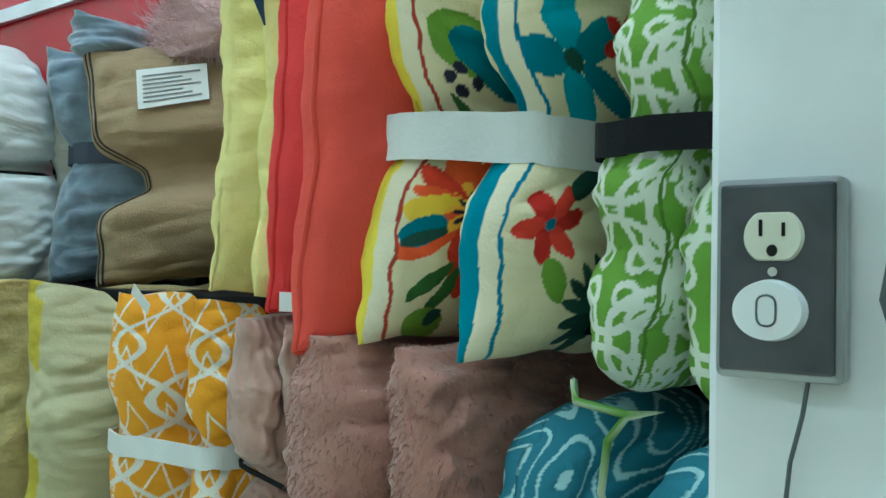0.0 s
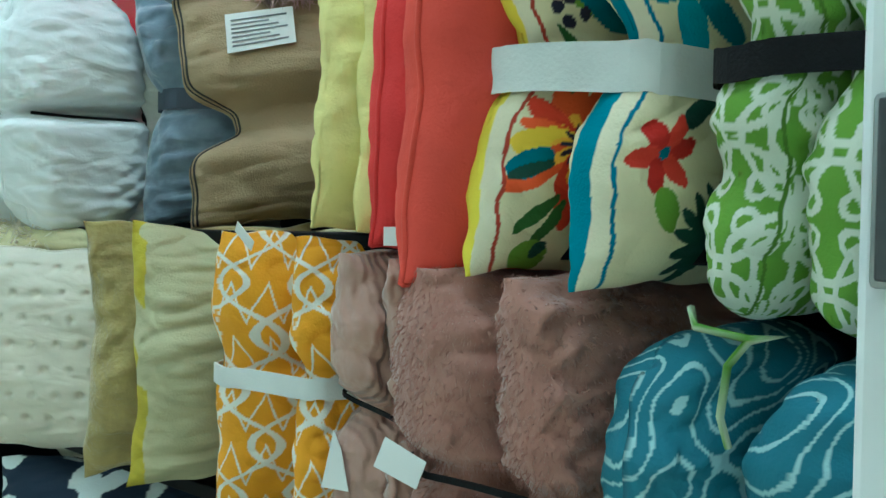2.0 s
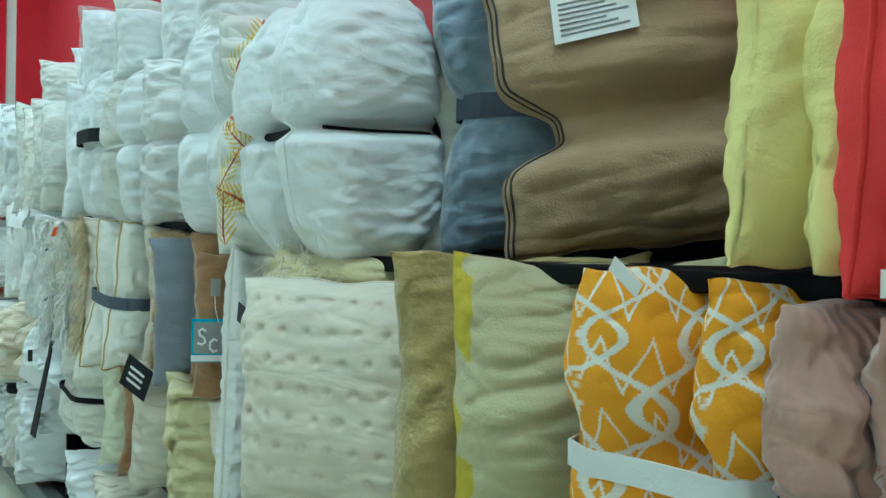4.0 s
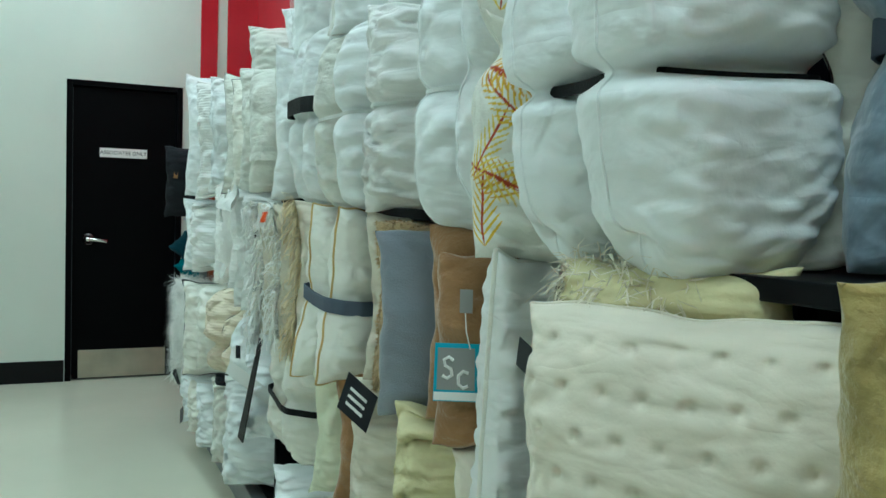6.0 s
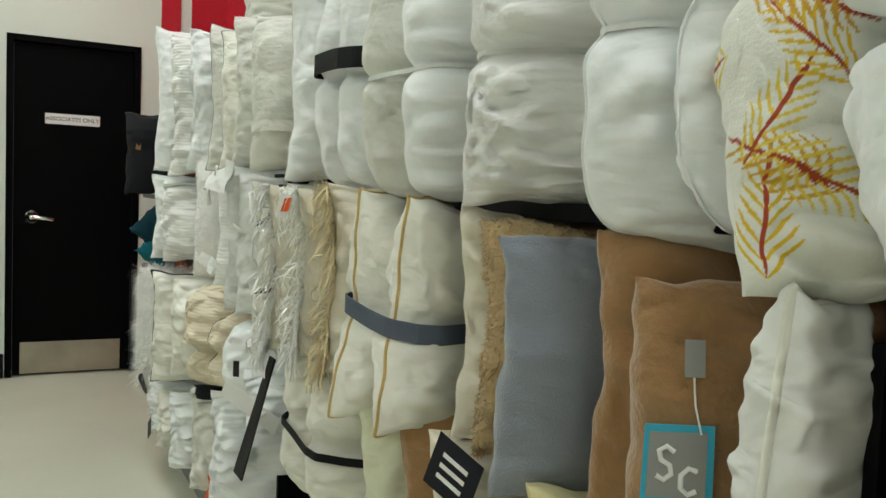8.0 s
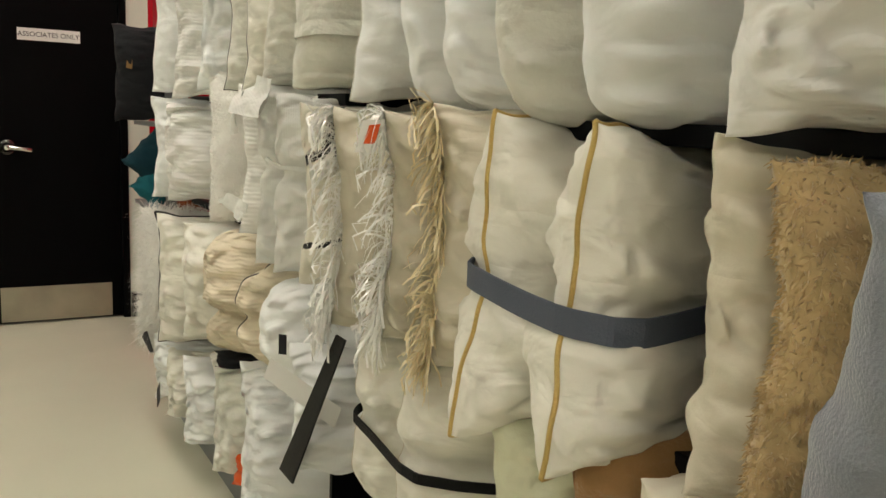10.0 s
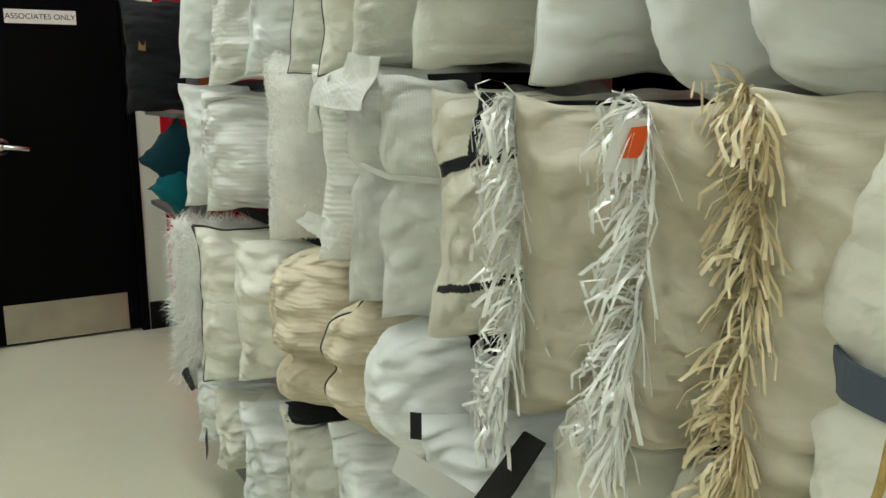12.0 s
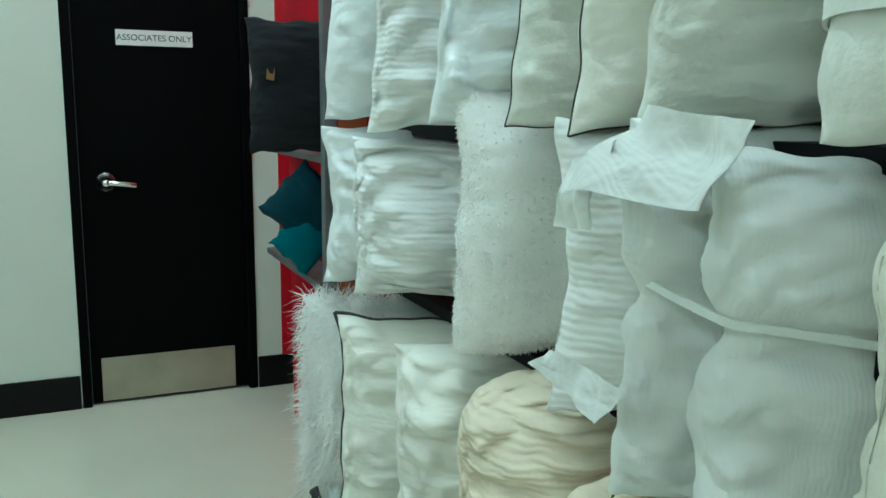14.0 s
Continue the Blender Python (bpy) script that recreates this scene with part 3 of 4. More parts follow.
def floral(seed, stripe, lining):
    def fn(s, t):
        r = np.random.default_rng(seed)
        c = np.tile(np.array(lin(232, 222, 180)), (len(s), 1))
        G, DG, TE, OR, RE, YE = lin(120, 160, 52), lin(36, 76, 62), lin(22, 120, 140), lin(236, 92, 40), lin(196, 40, 32), lin(244, 208, 60)
        for k in range(46):
            cs, ct = r.uniform(0.21, 0.45) * (1 if k % 2 else -1), r.uniform(0, 0.5)
            leaf(c, s, t, cs, ct, r.uniform(0.04, 0.075), r.uniform(0.025, 0.045), r.uniform(0, 360), (G, DG, TE, G)[k % 4])
        if seed == 1:
            RO, VI = lin(214, 60, 34), lin(40, 40, 60)
            for a, col, l, w in ((88, OR, 0.10, 0.04), (62, RO, 0.09, 0.04), (128, OR, 0.10, 0.036), (150, RO, 0.10, 0.02), (164, OR, 0.085, 0.02), (182, YE, 0.085, 0.036), (214, OR, 0.105, 0.034), (268, RO, 0.105, 0.036), (300, OR, 0.09, 0.036), (20, YE, 0.09, 0.03)):
                leaf(c, s, t, 0.118, 0.165, l, w, a, col)
                leaf(c, s, t, 0.118, 0.165, l * 0.45, w * 0.4, a, lin(250, 190, 60))
            for a in range(0, 360, 30):
                leaf(c, s, t, 0.118, 0.165, 0.028, 0.006, a, VI)
            for a, x, z in ((222, 0.105, 0.105), (240, 0.115, 0.10), (118, 0.085, 0.235), (130, 0.075, 0.225)):
                leaf(c, s, t, x, z, 0.075, 0.016, a, lin(60, 104, 44))
            leaf(c, s, t, 0.035, 0.125, 0.06, 0.03, 28, TE)
            leaf(c, s, t, 0.035, 0.12, 0.06, 0.014, 22, DG)
            leaf(c, s, t, 0.05, 0.02, 0.06, 0.04, 10, G)
            leaf(c, s, t, 0.08, 0.025, 0.03, 0.016, 40, DG)
            leaf(c, s, t, 0.045, 0.375, 0.12, 0.07, -22, G)
            leaf(c, s, t, 0.075, 0.37, 0.10, 0.055, -38, TE)
            for x, z in ((0.05, 0.315), (0.065, 0.325), (0.06, 0.30), (0.08, 0.31)):
                leaf(c, s, t, x, z, 0.016, 0.012, 40, VI)
            blossom(c, s, t, 0.06, 0.455, 0.05, 7, 20, (YE,), OR)
            leaf(c, s, t, 0.10, 0.44, 0.05, 0.03, -10, TE)
        else:
            blossom(c, s, t, 0.085, 0.155, 0.042, 6, 15, (RE, lin(220, 62, 46)), TE)
            leaf(c, s, t, 0.1, 0.185, 0.05, 0.03, 50, DG)
            leaf(c, s, t, 0.085, 0.12, 0.05, 0.026, -75, G)
            for a in range(0, 180, 22):
                leaf(c, s, t, 0.17, 0.06, 0.07, 0.016, a + 60, DG)
            blossom(c, s, t, 0.09, 0.33, 0.07, 5, 36, (TE, lin(30, 150, 170)), DG)
            leaf(c, s, t, 0.06, 0.43, 0.08, 0.06, 20, TE)
            leaf(c, s, t, 0.08, 0.435, 0.04, 0.035, 20, RE)
            blossom(c, s, t, 0.16, 0.36, 0.03, 5, 0, (RE,), YE)
        paint(c, (s > -0.03) & (s < 0.028), lin(236, 228, 196))
        paint(c, (s > -0.03) & (s < 0.006), stripe)
        paint(c, (s > 0.028) & (s < 0.033), lining)
        return c
    return fn


def damask(s, t):
    c = np.tile(np.array(lin(120, 164, 58)), (len(s), 1))
    white = lin(226, 232, 214)
    a, b = s / 0.11, t / 0.125
    u, v = (a % 1) - 0.5, (b % 1) - 0.5
    d1, d2 = np.hypot(u, v), np.hypot(np.abs(u) - 0.5, np.abs(v) - 0.5)
    m = (np.abs(d1 - 0.44) < 0.033) | (np.abs(d2 - 0.44) < 0.033) | (np.abs(d1 - 0.2) < 0.038) & (np.abs(u) > 0.05)
    m |= (np.abs(np.hypot(np.abs(u) - 0.17, np.abs(v) - 0.2) - 0.1) < 0.028)
    m |= (np.abs(np.hypot(np.abs(u) - 0.32, np.abs(v) - 0.36) - 0.09) < 0.028)
    m |= (np.abs(u) < 0.035) & (np.abs(v) > 0.25)
    paint(c, m, white)
    paint(c, np.abs(np.abs(s) - 0.045) < 0.0022, lin(92, 130, 40))
    return c


def contour(s, t):
    c = np.tile(np.array(lin(58, 118, 136)), (len(s), 1))
    P = np.stack([s, t, 0 * s], -1)
    f = waves(P, 34, 5, 2) * 1.0 + 0.5 * waves(P, 14, 8, 1)
    g = (f * 1.9) % 1
    paint(c, np.abs(g - 0.5) < 0.10, lin(170, 206, 208))
    return c


def lattice(s, t):
    c = np.tile(np.array(lin(236, 166, 32)), (len(s), 1))
    u, v = s / 0.115, t / 0.17
    w = waves(np.stack([s, t, 0 * s], -1), 30, 3, 1) * 0.02
    k = (np.abs(((u + 0.5 * np.sin(v * 6.28) * 0.9) % 1) - 0.5) < 0.062 + w) | (np.abs(((u - 0.5 * np.sin(v * 6.28) * 0.9 + 0.5) % 1) - 0.5) < 0.062 + w)
    k |= np.abs(((v + 0.18 * np.abs(((u * 2) % 1) - 0.5) * 4) % 0.5) - 0.25) < 0.022
    paint(c, k, lin(236, 232, 220))
    return c


def palms(s, t):
    c = np.tile(np.array(lin(230, 230, 220)), (len(s), 1))
    r = np.random.default_rng(4)
    for k in range(14):
        cs, ct, a = r.uniform(-0.25, 0.25), r.uniform(0.0, 0.5), r.uniform(0, 360)
        if k < 7:
            cs, ct, a = (0.02, 0.10, 0.015, 0.12, 0.03, 0.05, 0.12)[k], (0.02, 0.10, 0.13, 0.2, 0.31, 0.40, 0.47)[k], (80, 150, 55, 130, -25, 60, 100)[k]
        col = (lin(222, 186, 50), lin(206, 160, 60), lin(226, 200, 80))[k % 3]
        for j in range(7):
            f = j / 7
            bx, by = cs + 0.11 * f * math.cos(radians(a)), ct + 0.11 * f * math.sin(radians(a))
            for d in (38, -38):
                leaf(c, s, t, bx, by, 0.055 * (1 - 0.6 * f), 0.0036, a + d, col)
        leaf(c, s, t, cs, ct, 0.13, 0.0045, a, lin(170, 70, 40))
    return c


def twotone(s, t):
    c = np.tile(np.array(lin(194, 189, 150)), (len(s), 1))
    w = waves(np.stack([s, t, 0 * s], -1), 12, 2, 1)
    v = waves(np.stack([s, t, 0 * s], -1), 34, 6, 2)
    paint(c, (s > -0.012) & (s < 0.034 + 0.01 * w) & (v > -0.35), lin(196, 180, 58))
    paint(c, s < -0.012, lin(180, 164, 100))
    return c


def leaves(s, t):
    c = np.tile(np.array(lin(30, 44, 62)), (len(s), 1))
    r = np.random.default_rng(9)
    for k in range(40):
        leaf(c, s, t, r.uniform(-0.4, 0.4), r.uniform(0, 0.4), r.uniform(0.06, 0.1), 0.028, r.uniform(0, 360), lin(214, 222, 220))
    return c


def monochrome(s, t):
    c = np.tile(np.array(lin(228, 224, 210)), (len(s), 1))
    K = lin(40, 42, 44)
    t = t + 0.9 * (s - 0.1) ** 2 - 0.25 * s
    paint(c, (np.abs(t - 0.29) < 0.010) & (s > 0.005) | (np.abs(t - 0.10) < 0.007) & (s > 0.01), K)
    paint(c, (np.abs(s - 0.085) < 0.011) & (t > 0.30), K)
    return c


# ---- bay of coloured cushions ----
def tag_on(parent, name, pts, material, label="", t=0.0012):
    """A small cloth or card tag: a thin plate through four corners."""
    a, b, c, d = [Vector(p) for p in pts]
    n = (b - a).cross(d - a).normalized() * t
    v = [a, b, c, d, a + n, b + n, c + n, d + n]
    f = [(0, 1, 2, 3), (7, 6, 5, 4), (0, 4, 5, 1), (1, 5, 6, 2), (2, 6, 7, 3), (3, 7, 4, 0)]
    return obj(name, v, f, M[material], parent, False, label)


FINE = dict(n=170, m=300, front=1.6)
A1, B1 = 1.165, 0.70


def bundle(label, specs, strap=None, group=""):
    """Pillows tied together by a strap. specs: pillow keywords; strap: its band in world metres."""
    e = empty("pillow_bundle", pose(specs[0]["xf"], specs[0]["yf"], specs[0]["z"]), label, "pillow bundle", group)
    inv = e.matrix_basis.inverted()
    cloud = []
    for sp in specs:
        sp = dict(sp)
        at = place(sp.pop("xf"), sp.pop("yf"), sp.pop("z"), sp.pop("yaw", 10), sp.pop("lean", 0), sp.pop("tip", 0))
        material, piping, fn, pr = sp.pop("material"), sp.pop("piping", None), sp.pop("print_fn", None), sp.pop("pr", 0.003)
        coat = sp.pop("coat", None)
        sh = Shape(**sp)
        cols = fn(sh.arcs, sh.tz) if fn else None
        p = obj("pillow", sh.verts, sh.faces, M["print" if fn else material], e, True, "", cols)
        p.matrix_basis = inv @ at
        cloud += [at @ Vector(v) for v in sh.verts]
        if piping:
            tube("piping", sh.seam(), pr, M[piping], p, 5)
        if coat:
            strands("fur", sh, coat["count"], coat["length"], coat["width"], M[coat["mat"]], p, coat.get("droop", 0.5), 5, True, coat.get("curl", 0.5))
    if strap:
        tight = strap.pop("tight", 0.03)
        near = [(v.x, v.y) for v in cloud if abs(v.z - strap["z"]) < tight]
        while len(near) < 60:
            tight *= 1.4
            near = [(v.x, v.y) for v in cloud if abs(v.z - strap["z"]) < tight]
        s = band("strap", pts=near, parent=e, **strap)
        s.matrix_basis = inv
    return e


bundle("green and white damask seat cushions tied with a black strap", [
    dict(material="print", print_fn=damask, xf=0.862, yf=0.355, z=1.08, w=0.42, h=0.60, T=0.125, yaw=14, lean=7, seed=11, pull=0.06, waist=((-0.08, 0.32, 0.14), (-0.5, 0.1, 0.12), (0.35, 0.1, 0.12)), a=5, b=0.5, ear=0.02, corner=0.12, **FINE),
    dict(material="print", print_fn=damask, xf=0.875, yf=0.255, z=1.06, w=0.42, h=0.60, T=0.105, yaw=14, lean=7, seed=12, pull=0.06, waist=((-0.08, 0.3, 0.14),), a=5, b=0.5, ear=0.02, corner=0.12, **FINE)],
    dict(material="strapblack", z=1.336, height=0.034))
tie = tube("cushion_tie", [(0.86, 0.365, 1.10), (0.835, 0.35, 1.085), (0.835, 0.30, 1.078), (0.84, 0.27, 1.083), (0.835, 0.30, 1.076), (0.845, 0.322, 1.05), (0.85, 0.33, 1.0), (0.86, 0.325, 0.97)], 0.004, M["print"], None, 6)
me = tie.data
at_ = me.color_attributes.new("Col", "FLOAT_COLOR", "POINT")
at_.data.foreach_set("color", np.array([lin(96, 138, 46) if (i // 9) % 2 else lin(186, 200, 168) for i in range(len(me.vertices))], dtype=np.float32).ravel())
tagged(tie, "knotted green and white fabric tie of the damask cushion", "tie")
bundle("floral print seat cushions tied with a white strap", [
    dict(material="print", print_fn=floral(2, lin(28, 128, 150), lin(30, 120, 150)), xf=0.87, yf=0.505, z=1.11, w=0.44, h=0.56, T=0.16, yaw=16, lean=7, seed=21, pull=0.10, waist=((-0.06, 0.4, 0.22),), a=5, b=0.5, ear=0.02, **FINE),
    dict(material="print", print_fn=floral(1, lin(240, 222, 70), lin(170, 60, 40)), xf=0.88, yf=0.655, z=1.12, w=0.44, h=0.56, T=0.16, yaw=16, lean=7, seed=22, pull=0.10, waist=((-0.06, 0.4, 0.22),), a=5, b=0.5, ear=0.02, **FINE)],
    dict(material="strapwhite", z=1.355, height=0.055, slope=0.09))
pillow("coral cotton cushion with a folded flap seam", "coral", 0.865, 0.745, 1.10, 0.44, 0.56, 0.17, yaw=14, lean=3, seed=31, a=6, b=0.4, ear=0.02, wrinkle=0.003, lump=0.004, piping="coral", pr=0.005)
pillow("coral red cotton cushion beside a yellow one", "coralred", 0.895, 0.83, 1.145, 0.44, 0.53, 0.14, yaw=14, lean=2, seed=32, a=6, b=0.4, ear=0.02, wrinkle=0.003, lump=0.004, piping="coralred", pr=0.004)
tag_on(None, "care_tag", [(0.885, 0.80, 1.150), (0.89, 0.775, 1.150), (0.89, 0.775, 1.175), (0.885, 0.80, 1.175)], "paper")
tagged(bpy.data.objects["care_tag"], "small white care tag at a coral cushion", "tag")
e, sh = pillow("pale yellow cotton cushion with a navy tag", "yellow", 0.905, 0.955, A1 + 0.002, 0.42, 0.50, 0.13, yaw=12, seed=33, a=3.4, b=0.45, ear=0.05, wrinkle=0.006)
tag_on(e, "brand_tag", [(-0.005, -0.075, 0.43), (0.045, -0.082, 0.445), (0.05, -0.084, 0.40), (0.022, -0.080, 0.375)], "navy", "navy cloth tag")
pillow("pale yellow cotton cushion behind another", "yellow", 0.91, 0.88, A1 + 0.002, 0.42, 0.49, 0.09, yaw=12, seed=34, a=3.4, b=0.45, ear=0.05, wrinkle=0.006)
e, sh = pillow("tan burlap pillow pinched at the middle with a paper label", "burlap", 1.085, 1.515, A1 + 0.002, 0.44, 0.49, 0.2, yaw=40, lean=-7, tip=-6, seed=35, waist=((-0.08, 0.5, 0.14), (-0.26, 0.35, 0.12)), pull=0.17, n=60, m=170, wrinkle=0.006, piping="burlap", pr=0.0035, ear=0.02)
for k, dark in ((3, "darkpipe"), (5, "burlap"), (6, "darkpipe")):
    tube("inner_seam", [sh.at(k, j) + Vector((0, -0.002, 0)) for j in range(2, sh.m - 2)], 0.0022 if k != 5 else 0.003, M[dark], e, 5)
lab = tag_on(e, "paper_label", [(0.10, -0.108, 0.325), (0.235, -0.115, 0.34), (0.235, -0.098, 0.42), (0.10, -0.092, 0.41)], "paper", "white printed paper care label")
for k in range(7):
    f = 0.14 + 0.11 * k
    a, b_ = Vector((0.10, -0.110, 0.325)).lerp(Vector((0.10, -0.094, 0.41)), f), Vector((0.235, -0.117, 0.34)).lerp(Vector((0.235, -0.100, 0.42)), f)
    p, q = a.lerp(b_, 0.08), a.lerp(b_, 0.9 - 0.13 * (k % 3))
    tag_on(lab, "print_line", [p, q, q + Vector((0, 0.0005, 0.003)), p + Vector((0, 0.0005, 0.003))], "ink")
bundle("blue grey velvet pillow tied with a grey strap", [
    dict(material="bluevelvet", xf=1.10, yf=1.73, z=A1 + 0.002, w=0.40, h=0.52, T=0.2, yaw=34, lean=-4, tip=-3, seed=36, waist=((0.05, 0.4, 0.2),), wrinkle=0.01, n=40, m=50)],
    dict(material="strapgrey", z=1.45, height=0.045, tight=0.02))
pillow("thin cream pillow with dark piping", "ivory", 1.10, 1.815, A1 + 0.002, 0.36, 0.44, 0.08, yaw=28, lean=-5, seed=37, waist=((0.1, 0.3, 0.3),), piping="darkpipe", pr=0.002)
pillow("fluffy pink long-haired cushion lying above the others", "furpink", 1.16, 1.42, 1.635, 0.3, 0.12, 0.34, yaw=0, seed=38, coat=dict(mat="furpink", count=2600, length=0.045, width=0.0008, droop=-0.2, curl=0.7))
pillow("pale blue velvet pillow lying on the stack", "bluevelvet", 1.05, 1.60, 1.64, 0.36, 0.08, 0.16, yaw=0, seed=39)
WB = dict(w=0.37, h=0.54, waist=((0.0, 0.72, 0.06),), pull=0.08, ear=-0.03, corner=0.3, a=2.8, b=0.52, wrinkle=0.006, lump=0.010, n=60, m=140, piping="white", pr=0.0025)
bundle("plump white pillows tied round the middle with a black strap", [
    dict(material="white", xf=0.86, yf=1.865, z=1.13, T=0.25, yaw=-2, tip=-5, seed=41, **dict(WB, w=0.34)),
    dict(material="white", xf=0.86, yf=2.065, z=1.13, T=0.22, yaw=2, tip=-4, seed=42, **WB)],
    dict(material="strapblack", z=1.40, height=0.016, tight=0.005, inset=0.022))

# lower coloured row
bundle("teal cushions with a pale contour-line print", [
    dict(material="print", print_fn=contour, xf=0.85, yf=0.43, z=B1 + 0.002, w=0.42, h=0.37, T=0.19, yaw=14, seed=51, a=3.6, b=0.5, ear=0.02, corner=0.2, n=110, m=200, front=1.8),
    dict(material="print", print_fn=contour, xf=0.85, yf=0.265, z=B1 + 0.002, w=0.42, h=0.355, T=0.15, yaw=14, seed=52, a=3.6, b=0.5, ear=0.02, corner=0.2, n=110, m=200, front=1.8)])
FM = dict(mat="furmauve", count=7000, length=0.008, width=0.0007, droop=0.9, curl=0.5)
bundle("mauve plush throw pillows tied with a dark cord", [
    dict(material="furmauve", xf=0.86, yf=0.575, z=B1 + 0.002, w=0.42, h=0.42, T=0.17, yaw=14, seed=53, a=4, b=0.45, ear=0.02, waist=((-0.28, 0.35, 0.14),), lump=0.014, wrinkle=0.010, n=60, m=80, coat=FM),
    dict(material="furmauve", xf=0.86, yf=0.72, z=B1 + 0.002, w=0.42, h=0.425, T=0.16, yaw=14, seed=54, a=4, b=0.45, ear=0.02, waist=((-0.25, 0.35, 0.14),), lump=0.014, wrinkle=0.010, n=60, m=80, coat=FM)],
    dict(material="strapblack", z=0.866, height=0.008))
bundle("pale mauve ribbed plush pillows tied with a cord", [
    dict(material="ribmauve", xf=0.905, yf=0.805, z=B1 + 0.002, w=0.42, h=0.43, T=0.1, yaw=14, seed=55, a=4, b=0.45, ear=0.02, waist=((-0.1, 0.35, 0.12),), wrinkle=0.012, n=50, m=60),
    dict(material="ribmauve", xf=0.9, yf=0.90, z=B1 + 0.002, w=0.42, h=0.44, T=0.15, yaw=14, seed=56, a=4, b=0.45, ear=0.02, waist=((-0.05, 0.35, 0.12),), wrinkle=0.012, n=50, m=60)],
    dict(material="strapblack", z=0.915, height=0.006, slope=0.15))
bundle("yellow and white lattice print cushions tied with a white strap", [
    dict(material="print", print_fn=lattice, xf=0.89, yf=0.985, z=B1 + 0.002, w=0.42, h=0.455, T=0.11, yaw=14, seed=57, a=4, b=0.45, ear=0.03, waist=((0.1, 0.25, 0.16),), pull=0.05, **FINE),
    dict(material="print", print_fn=lattice, xf=0.88, yf=1.16, z=B1 + 0.002, w=0.42, h=0.465, T=0.17, yaw=16, seed=58, a=4, b=0.45, ear=0.03, waist=((0.1, 0.25, 0.16),), pull=0.05, **FINE)],
    dict(material="strapwhite", z=0.935, height=0.032))
tag_on(None, "care_tag", [(0.872, 1.10, 1.165), (0.872, 1.06, 1.135), (0.865, 1.045, 1.150), (0.865, 1.085, 1.18)], "paper")
pillow("sage velvet pillow with an olive yellow edge band", "sage", 0.87, 1.40, B1 + 0.002, 0.44, 0.475, 0.16, yaw=26, seed=59, print_fn=twotone, n=110, m=140, front=1.6, wrinkle=0.007)
pillow("ochre textured velvet pillow standing upright", "ochre", 0.86, 1.535, B1 + 0.002, 0.44, 0.48, 0.13, yaw=22, seed=60, wrinkle=0.008, n=40, m=60)
for o in bpy.data.objects:
    if o.name.startswith("care_tag"):
        tagged(o, "small white paper care tag", "tag")

pillow("navy cushion with a white leaf print", "print", 0.85, 1.84, 0.302, 0.44, 0.385, 0.22, yaw=45, seed=62, print_fn=leaves, n=110, m=140, front=1.5)
for pts in (((0.857, 0.785, 0.865), (0.857, 0.712, 0.85), (0.862, 0.700, 0.885), (0.862, 0.770, 0.905)), ((0.896, 0.925, 0.80), (0.896, 0.87, 0.805), (0.900, 0.89, 0.86), (0.900, 0.905, 0.885))):
    tagged(tag_on(None, "price_tag", pts, "paper"), "blank white paper price tag on mauve pillows", "tag")

# quilted pillow with sunken dots, its face to the aisle
e, sh = pillow("cream pillow with rows of small tufted dots", "cream", 0.81, 1.955, B1 + 0.002, 0.48, 0.42, 0.2, yaw=58, seed=61, n=130, m=120, wrinkle=0.003, lump=0.006, dimples=0.05, ear=0.03, piping="cream")
tag_on(e, "brand_tag", [(-0.016, -0.012, 0.335), (0.012, -0.03, 0.325), (0.018, -0.034, 0.362), (-0.010, -0.016, 0.372)], "tagblack", "small black cloth tag")
# ---- bay of white and tan pillows ----
A2, B2, C2 = 1.242, 0.837, 0.472
TIED = dict(waist=((0.0, 0.5, 0.08),), ear=-0.03, corner=0.12, pull=0.05, wrinkle=0.010, n=36, m=60, w=0.42)
SOFT = dict(wrinkle=0.008, n=32, m=48, w=0.42)

pillow("white pillow printed with gold and rust palm leaves", "print", 0.855, 2.235, 1.155, 0.40, 0.56, 0.17, yaw=20, lean=-9, seed=70, print_fn=palms, n=190, m=340, front=1.7, wrinkle=0.008, waist=((0.25, 0.4, 0.14),), ear=0.02)
pillow("white pillow with pinched lower corners", "white", 0.88, 2.335, 1.21, h=0.50, T=0.10, yaw=16, lean=-7, seed=71, piping="white", pr=0.002, **dict(TIED, waist=((0.1, 0.6, 0.13),)))
bundle("white piped pillow tied round its middle", [
    dict(material="white", xf=0.87, yf=2.505, z=1.197, h=0.52, T=0.17, yaw=32, seed=171, piping="white", pr=0.003, **TIED)], dict(material="strapwhite", z=1.457, height=0.008, tight=0.006))
bundle("glossy ivory satin pillow tied round its middle", [
    dict(material="satin", xf=0.87, yf=2.83, z=1.23, h=0.46, T=0.26, yaw=38, seed=72, **dict(TIED, ear=0.05, corner=0.0, wrinkle=0.014, w=0.46))], dict(material="strapwhite", z=1.462, height=0.008, tight=0.006))
bundle("white pillows tied round the middle with a narrow tie", [
    dict(material="white", xf=0.88, yf=3.07, z=A2 - 0.01, h=0.48, T=0.22, yaw=26, seed=73, **TIED),
    dict(material="offwhite", xf=0.88, yf=3.26, z=A2 - 0.01, h=0.48, T=0.18, yaw=22, seed=74, **TIED)], dict(material="strapwhite", z=1.47, height=0.008, tight=0.006))
e = bundle("white pillows tied with a wide black strap", [
    dict(material="white", xf=0.885, yf=3.42, z=A2, h=0.52, T=0.16, yaw=22, seed=75, **TIED),
    dict(material="white", xf=0.885, yf=3.56, z=A2, h=0.52, T=0.14, yaw=20, seed=76, **TIED)],
    dict(material="strapblack", z=1.53, height=0.045))
